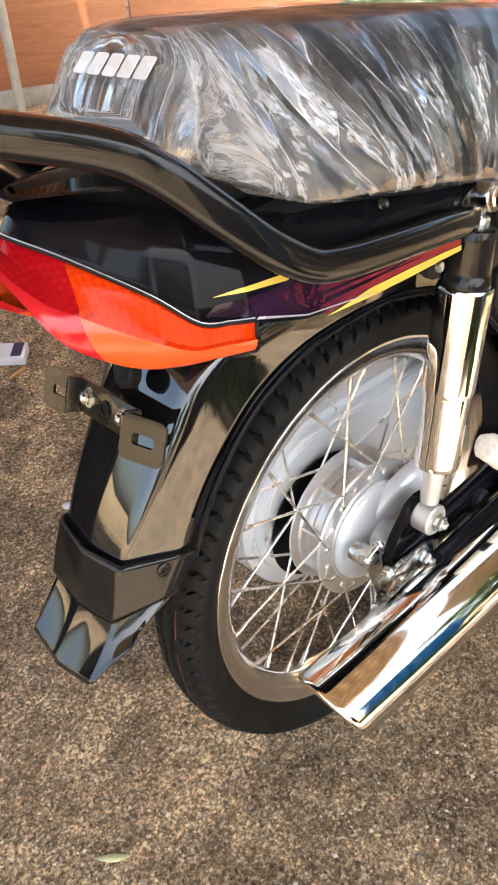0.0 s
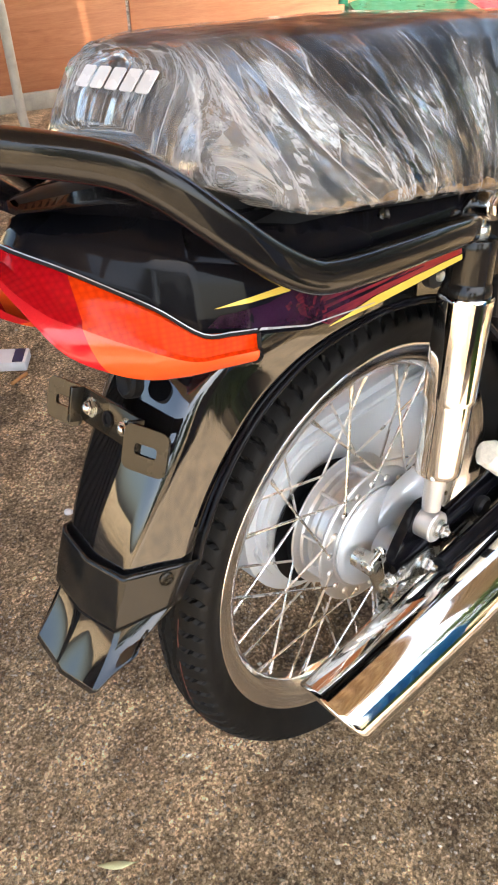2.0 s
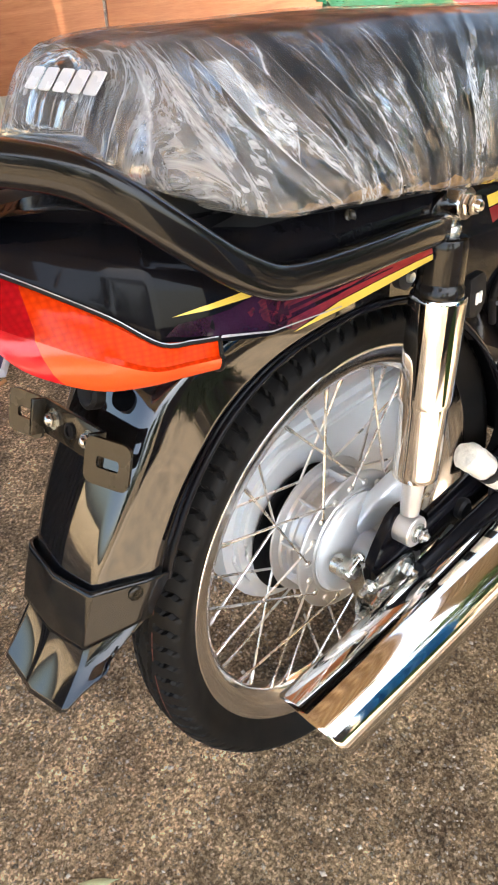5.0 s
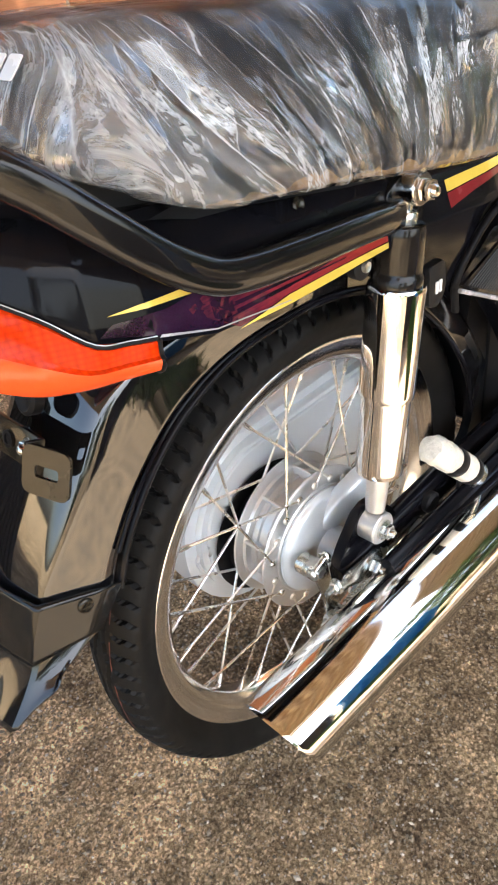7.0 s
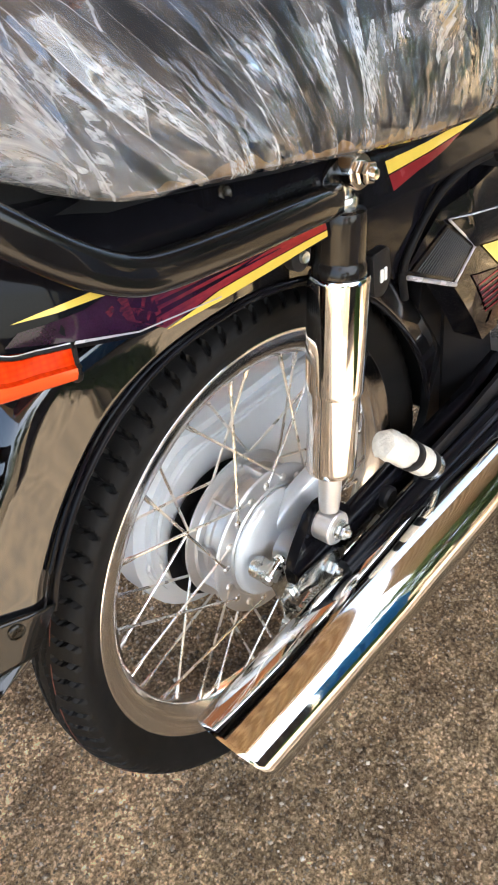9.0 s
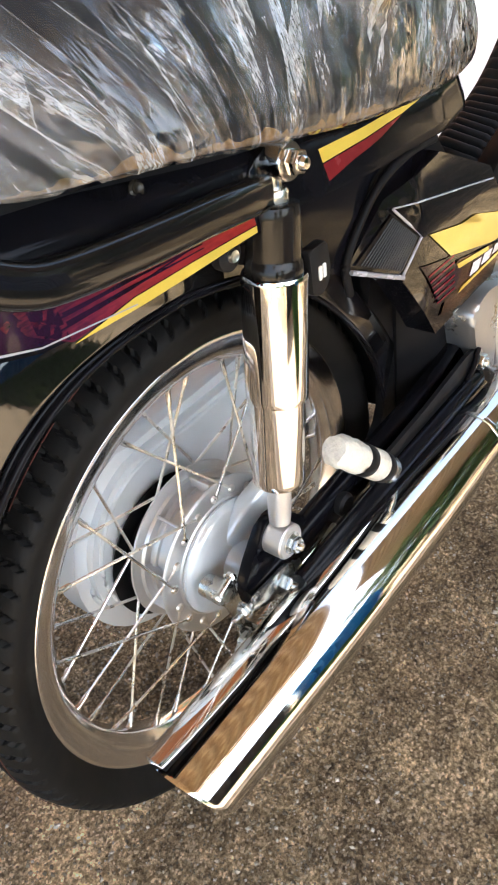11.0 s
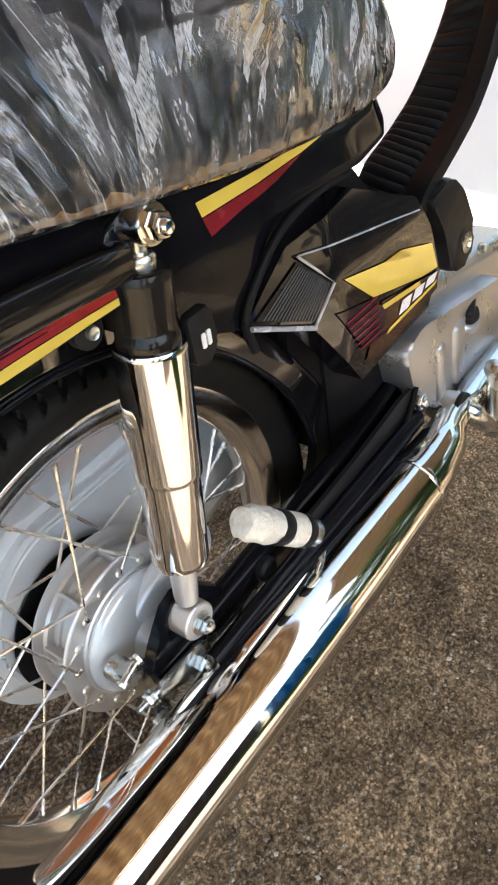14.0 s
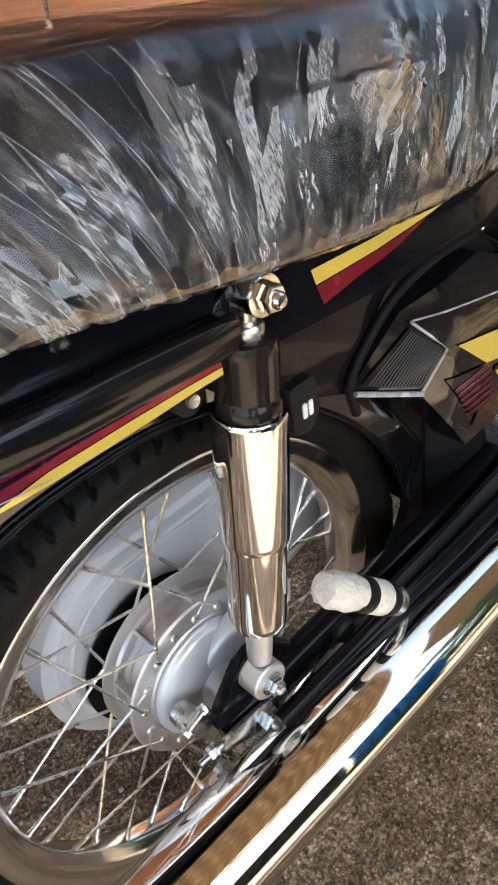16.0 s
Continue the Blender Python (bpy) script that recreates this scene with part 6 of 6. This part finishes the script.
def build_side_cover():
    pts = [(0.149, 0.540), (0.205, 0.578), (0.300, 0.588), (0.398, 0.540), (0.425, 0.498), (0.444, 0.440), (0.420, 0.405), (0.365, 0.405), (0.280, 0.402), (0.216, 0.498)]
    bm = bmesh.new()
    vs = [bm.verts.new((x, 0, z)) for x, z in pts]
    bm.faces.new(vs)
    bmesh.ops.triangulate(bm, faces=bm.faces)
    for _ in range(4):
        long = [e for e in bm.edges if e.calc_length() > 0.014]
        bmesh.ops.subdivide_edges(bm, edges=long, cuts=1)
        bmesh.ops.triangulate(bm, faces=bm.faces)
    for v in bm.verts:
        v.co.y = cover_y(v.co.x, v.co.z)
    rim = [e for e in bm.edges if e.is_boundary]
    ext = bmesh.ops.extrude_edge_only(bm, edges=rim)
    for v in ext["geom"]:
        if isinstance(v, bmesh.types.BMVert):
            v.co.y += 0.035
    cv = part("side_cover", bm, M_GLOSS, bike, "gloss black side cover with yellow and bronze graphics", sharp=30)
    decal("smoked_inlay", [(0.155, 0.538), (0.216, 0.505), (0.243, 0.528), (0.212, 0.563)], M_SMOKE, cv, cover_y, 0.002, "finely ribbed smoked inlay")
    bm = bmesh.new()
    tube(bm, [(0.149, cover_y(0.149, 0.534) - 0.002, 0.534), (0.216, cover_y(0.216, 0.499) - 0.003, 0.499)], 0.0024, 8)
    tube(bm, [(0.216, cover_y(0.216, 0.499) - 0.002, 0.499), (0.246, cover_y(0.246, 0.528) - 0.002, 0.528), (0.230, cover_y(0.230, 0.5465) - 0.003, 0.5465), (0.212, cover_y(0.212, 0.567) - 0.003, 0.567)], 0.0014, 8)
    part("bright_edge", bm, M_LINE, cv, "bright facet edge")
    for i in range(16):
        f = (i + 0.5) / 16
        x0, z0 = 0.160 + 0.056 * f, 0.536 - 0.030 * f
        x1, z1 = 0.210 + 0.030 * f, 0.560 - 0.030 * f
        bm = bmesh.new()
        tube(bm, [(x0, cover_y(x0, z0) - 0.0026, z0), (x1, cover_y(x1, z1) - 0.0026, z1)], 0.0006, 5)
        part("rib", bm, M_SMOKE, cv)
    decal("graphic", [(0.259, 0.524), (0.304, 0.482), (0.404, 0.452), (0.437, 0.446), (0.424, 0.480), (0.360, 0.503), (0.382, 0.486), (0.328, 0.506)], M_YELLOW, cv, cover_y, 0.0016, "yellow arrow field")
    decal("graphic", [(0.244, 0.497), (0.284, 0.435), (0.318, 0.433), (0.331, 0.454), (0.299, 0.482)], M_PURPLE, cv, cover_y, 0.0016, "dark violet field")
    for i in range(6):
        z0 = 0.440 + 0.008 * i
        decal("pinstripe", [(0.276 - 0.004 * i, z0), (0.316 - 0.001 * i, z0 - 0.002), (0.316 - 0.001 * i, z0 + 0.0002), (0.276 - 0.004 * i, z0 + 0.0022)], M_DEEPRED, cv, cover_y, 0.0022, "red pinstripe")
    decal("graphic", [(0.320, 0.469), (0.286, 0.420), (0.330, 0.412), (0.438, 0.420), (0.442, 0.440)], M_BRONZE, cv, cover_y, 0.0014, "bronze lower field")
    decal("graphic", [(0.318, 0.466), (0.395, 0.4515), (0.398, 0.4455), (0.322, 0.459)], M_YELLOW, cv, cover_y, 0.0024, "gold bar of the lettering")
    for i in range(3):
        x0 = 0.350 + 0.028 * i
        decal("mark", [(x0, 0.436), (x0 + 0.022, 0.434), (x0 + 0.030, 0.446 - 0.002 * i), (x0 + 0.008, 0.449 - 0.002 * i)], M_WHITE, cv, cover_y, 0.0026, "white block of the lettering")
    # silver tube paints the highlight along the cover's upper facet
    bm = bmesh.new()
    tube(bm, [(x, cover_y(x, z) - 0.0022, z) for x, z in ((0.214, 0.567), (0.2475, 0.560), (0.281, 0.553), (0.315, 0.5455), (0.350, 0.538), (0.398, 0.527))], 0.0009, 6)
    part("edge_glint", bm, M_LINE, cv, "facet edge highlight drawn as a thin silver line")
    decal("graphic", [(0.325, 0.428), (0.43, 0.428), (0.436, 0.432), (0.332, 0.4325)], M_YELLOW, cv, cover_y, 0.0024, "gold underline")


build_side_cover()


def build_body():
    # the dark frame and inner fender between seat and swingarm
    bm = bmesh.new()
    skin(bm, [[(x, y, z) for y, z in ((-w, zb), (-w * 1.05, (zb + zt) / 2), (-w, zt), (w, zt), (w * 1.05, (zb + zt) / 2), (w, zb))] for x, w, zb, zt in ((0.295, 0.060, 0.27, 0.60), (0.31, 0.075, 0.255, 0.61), (0.345, 0.085, 0.25, 0.585), (0.40, 0.085, 0.25, 0.52), (0.54, 0.08, 0.26, 0.48))])
    part("frame_box", bm, M_DARK, bike, "dark pressed-steel frame behind the side cover")
    # raised lip that runs from the cowl down to the side cover
    for pts in ([(0.315, -0.098, 0.594), (0.26, -0.102, 0.600), (0.205, -0.103, 0.592), (0.168, -0.101, 0.566), (0.150, -0.099, 0.540), (0.160, -0.094, 0.505)],):
        bm = bmesh.new()
        tube(bm, pts, 0.0042, 12, 40)
        part("frame_lip", bm, M_DARK, bike)
    # dark plate added to close the gap through which the ground shows
    bm = bmesh.new()
    plate(bm, rounded([(0.205, 0.22), (0.36, 0.19), (0.46, 0.24), (0.46, 0.50), (0.26, 0.50), (0.245, 0.44), (0.275, 0.36), (0.268, 0.28)], 0.01), 0.012, on_side(-0.052), 0.002)
    part("dark_filler", bm, M_DARK, bike, "dark plate added to fill the black gap before the wheel")
    bm = bmesh.new()
    skin(bm, [[(x, y, z) for y, z in ((-w, zb), (-w - 0.006, (zb + zt) / 2), (-w, zt), (-0.05, zt), (-0.05, zb))] for x, w, zb, zt in ((0.045, 0.092, 0.585, 0.645), (0.10, 0.095, 0.555, 0.645), (0.15, 0.094, 0.53, 0.635), (0.22, 0.092, 0.50, 0.62), (0.28, 0.09, 0.48, 0.62))])
    part("frame_panel", bm, M_BLACK, bike, "gloss black frame panel under the seat")
    bm = bmesh.new()
    plate(bm, rounded([(0.064, 0.596), (0.088, 0.596), (0.090, 0.568), (0.080, 0.554), (0.064, 0.558)], 0.004), 0.009, on_side(-0.121), 0.002)
    tag = part("rubber_tab", bm, M_PLASTIC, bike, "black rubber tab with a white mark")
    for dx in (0, 0.0056):
        bm = bmesh.new()
        plate(bm, rounded([(0.0725 + dx, 0.568), (0.0765 + dx, 0.568), (0.0772 + dx, 0.5795), (0.0732 + dx, 0.5795)], 0.0015), 0.0012, on_side(-0.1260))
        part("white_mark", bm, M_WHITE, tag)
    # bolt boss by the inner fender
    bm = bmesh.new()
    lathe(bm, [(0, 0), (0.012, 0), (0.012, 0.008), (0.009, 0.010), (0, 0.010)], (0.004, -0.093, 0.617), (0, -1, 0), 24)
    boss = part("bolt_boss", bm, M_PLASTIC, bike)
    bm = bmesh.new()
    lathe(bm, [(0, 0), (0.005, 0), (0.0045, 0.003), (0.002, 0.002), (0, 0.002)], (0.004, -0.103, 0.617), (0, -1, 0), 16)
    part("screw", bm, M_ZINC, boss)


build_body()


def build_engine():
    bm = bmesh.new()
    box(bm, (0.30, 0.15, 0.185), Matrix.Translation((0.552, -0.026, 0.300)) @ Matrix.Rotation(radians(12), 4, "Y"), 0.018, 4)
    en = part("engine_case", bm, M_CASE, bike, "satin silver engine side case", sharp=60)
    # lower cover with a ledge along its top
    bm = bmesh.new()
    plate(bm, rounded([(0.356, 0.384), (0.392, 0.398), (0.500, 0.372), (0.620, 0.345), (0.620, 0.225), (0.478, 0.225), (0.425, 0.262), (0.372, 0.318)], 0.026, 6), 0.060, on_side(-0.096), 0.0085)
    part("clutch_cover", bm, M_CASE, en)
    for x, w in ((0.432, 0.020), (0.478, 0.030)):
        bm = bmesh.new()
        box(bm, (w, 0.020, 0.085), Matrix.Translation((x, -0.1215, 0.312)), 0.0085, 4)
        part("case_rib", bm, M_CASE, en)
    bm = bmesh.new()
    lathe(bm, [(0, 0), (0.026, 0), (0.027, 0.004), (0.024, 0.008), (0.020, 0.009), (0, 0.009)], (0.516, -0.112, 0.338), (0.0, -0.62, 0.78), 36)
    part("filler_boss", bm, M_CASE, en)
    bm = bmesh.new()
    lathe(bm, [(0, 0), (0.0185, 0), (0.0185, 0.005), (0.016, 0.008), (0, 0.008)], (0.516, -0.117, 0.345), (0.0, -0.62, 0.78), 32)
    box(bm, (0.034, 0.011, 0.012), Matrix.Translation((0.516, -0.124, 0.354)) @ Matrix.Rotation(radians(38), 4, "X") @ Matrix.Rotation(radians(25), 4, "Z"), 0.004, 3)
    part("oil_cap", bm, M_PLASTIC, en, "black oil filler cap")
    for x, z, y in ((0.47, 0.420, -0.100), (0.60, 0.385, -0.100)):
        bm = bmesh.new()
        hexnut(bm, (x, y, z), (0, -1, 0), 0.006, 0.006, False)
        part("case_bolt", bm, M_ZINC, en)
    bm = bmesh.new()
    lathe(bm, [(0, 0), (0.0175, 0), (0.019, 0.003), (0.019, 0.033), (0.0165, 0.036), (0, 0.036)], (0.436, -0.113, 0.264), (0, -1, 0.05), 32)
    part("kick_boss", bm, M_CASE, en)
    bm = bmesh.new()
    lathe(bm, [(0, 0), (0.0200, 0), (0.0200, 0.006), (0, 0.006)], (0.436, -0.1490, 0.2658), (0, -1, 0.05), 28)
    part("shaft_seal", bm, M_PLASTIC, en)
    bm = bmesh.new()
    tube(bm, [(0.436, -0.154, 0.266), (0.444, -0.163, 0.256), (0.458, -0.168, 0.236), (0.484, -0.170, 0.212)], [0.012, 0.0135, 0.012, 0.011], 16, 16)
    tube(bm, [(0.487, -0.170, 0.198), (0.484, -0.171, 0.250), (0.481, -0.172, 0.296)], [0.010, 0.0095, 0.009], 14, 10)
    part("kick_lever", bm, M_ZINC, en, "zinc-plated kick-start lever")
    bm = bmesh.new()
    lathe(bm, [(0, 0), (0.0125, 0), (0.0135, 0.003), (0.0135, 0.010), (0.010, 0.013), (0.006, 0.016), (0, 0.016)], (0.481, -0.172, 0.294), (0, -0.2, 0.98), 20)
    part("pivot_bolt", bm, M_ZINC, en)
    bm = bmesh.new()
    tube(bm, [(0.40, -0.10, 0.205), (0.55, -0.12, 0.190), (0.70, -0.14, 0.190)], 0.012, 12)
    part("step_bar", bm, M_DARK, en)


build_engine()


def build_leg_shield():
    # ribbed inner face of the leg shield, with a smooth rolled outer edge
    inner = [(0.420, -0.030, 0.512), (0.452, -0.030, 0.540), (0.490, -0.030, 0.552), (0.522, -0.030, 0.562), (0.563, -0.030, 0.579), (0.606, -0.030, 0.608), (0.647, -0.030, 0.644), (0.705, -0.030, 0.715), (0.745, -0.030, 0.80)]
    outer = [(0.404, -0.115, 0.498), (0.436, -0.115, 0.527), (0.470, -0.115, 0.541), (0.507, -0.115, 0.557), (0.544, -0.115, 0.577), (0.584, -0.115, 0.615), (0.625, -0.115, 0.675), (0.672, -0.115, 0.757), (0.710, -0.115, 0.85)]
    A, B = spline(inner, 160), spline(outer, 160)
    rings = []
    for i in range(160):
        a, b = Vector(A[i]), Vector(B[i])
        d = Vector(A[min(i + 1, 159)] - A[max(i - 1, 0)]).normalized()
        n = d.cross(b - a).normalized()
        if n.x > 0:
            n = -n
        rib = 0.0045 * abs(math.sin(i * math.pi / 6)) ** 0.5
        w = b - a
        rings.append([a - n * 0.012, a, a + w * 0.06 + n * (0.001 + rib * 0.5), a + w * 0.12 + n * (0.001 + rib), a + w * 0.62 + n * (0.001 + rib), a + w * 0.67 + n * (0.001 + rib * 0.4), a + w * 0.70 + n * 0.002, a + w * 0.74 + n * 0.006, a + w * 0.98 + n * 0.006, b + n * 0.001, b - n * 0.008])
    bm = bmesh.new()
    skin(bm, rings)
    ls = part("leg_shield", bm, M_PLASTIC, bike, "ribbed matt black inner leg shield", sharp=50)
    bm = bmesh.new()
    plate(bm, rounded([(0.425, 0.522), (0.470, 0.532), (0.500, 0.505), (0.530, 0.450), (0.515, 0.412), (0.470, 0.420), (0.452, 0.480)], 0.012), 0.03, on_side(-0.108), 0.006)
    part("shield_foot", bm, M_PLASTIC, ls)
    bm = bmesh.new()
    lathe(bm, [(0.012, 0), (0.012, 0.003), (0.008, 0.004), (0.006, 0.002), (0, 0.002)], (0.500, -0.124, 0.445), (0, -1, 0), 20)
    part("screw", bm, M_ZINC, ls)


build_leg_shield()

# ---- small things on the yard ----
bm = bmesh.new()
lathe(bm, [(0, 0), (0.0042, 0), (0.0042, 0.044), (0, 0.044)], (0, 0, 0), (1, 0, 0), 14)
ob = part("cigarette_stub", bm, M_WOODSTUB, None)
ob.matrix_world = pose(0.0, 0.955, GROUND_Z + 0.0055, 0, 0, 15)
tagged(ob, "tan cigarette stub lying on the concrete", "cigarette")
bm = bmesh.new()
box(bm, (0.088, 0.056, 0.022), Matrix.Translation((0, 0, 0.011)), 0.0015)
pk = part("cigarette_packet", bm, M_PAPER, None)
pk.matrix_world = pose(0.035, 1.03, GROUND_Z + 0.001, 0, 0, -40)
tagged(pk, "white card packet with dark printed end", "packet")
bm = bmesh.new()
box(bm, (0.022, 0.050, 0.0012), Matrix.Translation((0.026, 0, 0.0226)), 0)
part("print", bm, M_INK, pk, "dark blue printed panel")
bm = bmesh.new()
vs = []
for i in range(9):
    f = i / 8
    w = 0.0045 * math.sin(math.pi * min(1, f * 1.1 + 0.02)) + 0.0004
    vs.append(((f - 0.5) * 0.046, w, 0.002 + 0.004 * (f - 0.5) ** 2 * 4))
row = [bm.verts.new((x, w, z)) for x, w, z in vs]
mid = [bm.verts.new((x, 0, z - 0.0008)) for x, w, z in vs]
low = [bm.verts.new((x, -w, z)) for x, w, z in vs]
for a, b in ((row, mid), (mid, low)):
    for i in range(8):
        bm.faces.new((a[i], a[i + 1], b[i + 1], b[i]))
lf = part("dry_leaf", bm, M_LEAF, None)
sol = lf.modifiers.new("thickness", "SOLIDIFY")
sol.thickness = 0.0004
lf.matrix_world = pose(-0.399, 0.025, GROUND_Z + 0.003, 0, 0, -38)
tagged(lf, "narrow pale dry leaf on the ground", "leaf")


bm = bmesh.new()
bmesh.ops.create_icosphere(bm, subdivisions=2, radius=0.008)
for v in bm.verts:
    v.co *= 1 + 0.25 * noise.noise(v.co * 160)
    v.co.z *= 0.6
pb = part("pebble", bm, M_PAPER, None)
pb.matrix_world = pose(-0.122, 0.553, GROUND_Z + 0.0045, 0, 0, 30)
tagged(pb, "small pale pebble on the brown concrete", "pebble")


def build_bottle():
    b = new("plastic_bottle")
    b.matrix_world = pose(1.0, 2.2, GROUND_Z)
    tagged(b, "clear plastic bottle with a green cap by the plywood", "bottle")
    bm = bmesh.new()
    lathe(bm, [(0.0, 0.004), (0.026, 0.0), (0.031, 0.006), (0.031, 0.050), (0.029, 0.056), (0.031, 0.062), (0.031, 0.130), (0.026, 0.155), (0.015, 0.176), (0.013, 0.190), (0.0, 0.190)], (0, 0, 0), (0, 0, 1), 28, False)
    part("body", bm, M_MILKY, b, "translucent pale plastic body")
    bm = bmesh.new()
    lathe(bm, [(0.0, 0.186), (0.0165, 0.186), (0.0172, 0.190), (0.0172, 0.208), (0.015, 0.211), (0.0, 0.211)], (0, 0, 0), (0, 0, 1), 24, False)
    part("cap", bm, M_CAP, b, "bright green screw cap")


build_bottle()


def build_chair():
    ch = new("plastic_chair")
    ch.matrix_world = pose(1.66, 1.22, GROUND_Z, 0, 0, -38)
    tagged(ch, "green plastic garden chair with a slatted back", "chair")
    bm = bmesh.new()
    plate(bm, rounded([(-0.20, -0.20), (0.20, -0.20), (0.19, 0.20), (-0.19, 0.20)], 0.05), 0.025, Matrix.Translation((0, 0, 0.41)), 0.008)
    part("seat", bm, M_GREENP, ch)
    for sx in (-0.18, 0.18):
        for sy in (-0.18, 0.18):
            bm = bmesh.new()
            tube(bm, [(sx * 1.1, sy * 1.1, 0.0), (sx, sy, 0.41)], 0.02, 10)
            part("leg", bm, M_GREENP, ch)
    bm = bmesh.new()
    tube(bm, [(-0.20, 0.20, 0.41), (-0.19, 0.25, 0.70), (-0.12, 0.27, 0.80), (0.12, 0.27, 0.80), (0.19, 0.25, 0.70), (0.20, 0.20, 0.41)], 0.017, 10, 30)
    part("back_frame", bm, M_GREENP, ch)
    for i in range(7):
        bm = bmesh.new()
        x = -0.135 + 0.045 * i
        tube(bm, [(x, 0.205, 0.42), (x, 0.25, 0.62), (x, 0.268, 0.79)], 0.012, 8, 0, 0.6, up=(1, 0, 0))
        part("slat", bm, M_GREENP, ch)


build_chair()


def build_stool():
    st = new("plastic_stool")
    st.matrix_world = pose(2.10, 1.22, GROUND_Z, 0, 0, 20)
    tagged(st, "red plastic stool on the white apron", "stool")
    bm = bmesh.new()
    plate(bm, rounded([(-0.14, -0.14), (0.14, -0.14), (0.14, 0.14), (-0.14, 0.14)], 0.04), 0.03, Matrix.Translation((0, 0, 0.375)), 0.01)
    part("seat", bm, M_REDP, st)
    for sx in (-0.12, 0.12):
        for sy in (-0.12, 0.12):
            bm = bmesh.new()
            tube(bm, [(sx * 1.15, sy * 1.15, 0.0), (sx, sy, 0.37)], 0.018, 10)
            part("leg", bm, M_REDP, st)


build_stool()
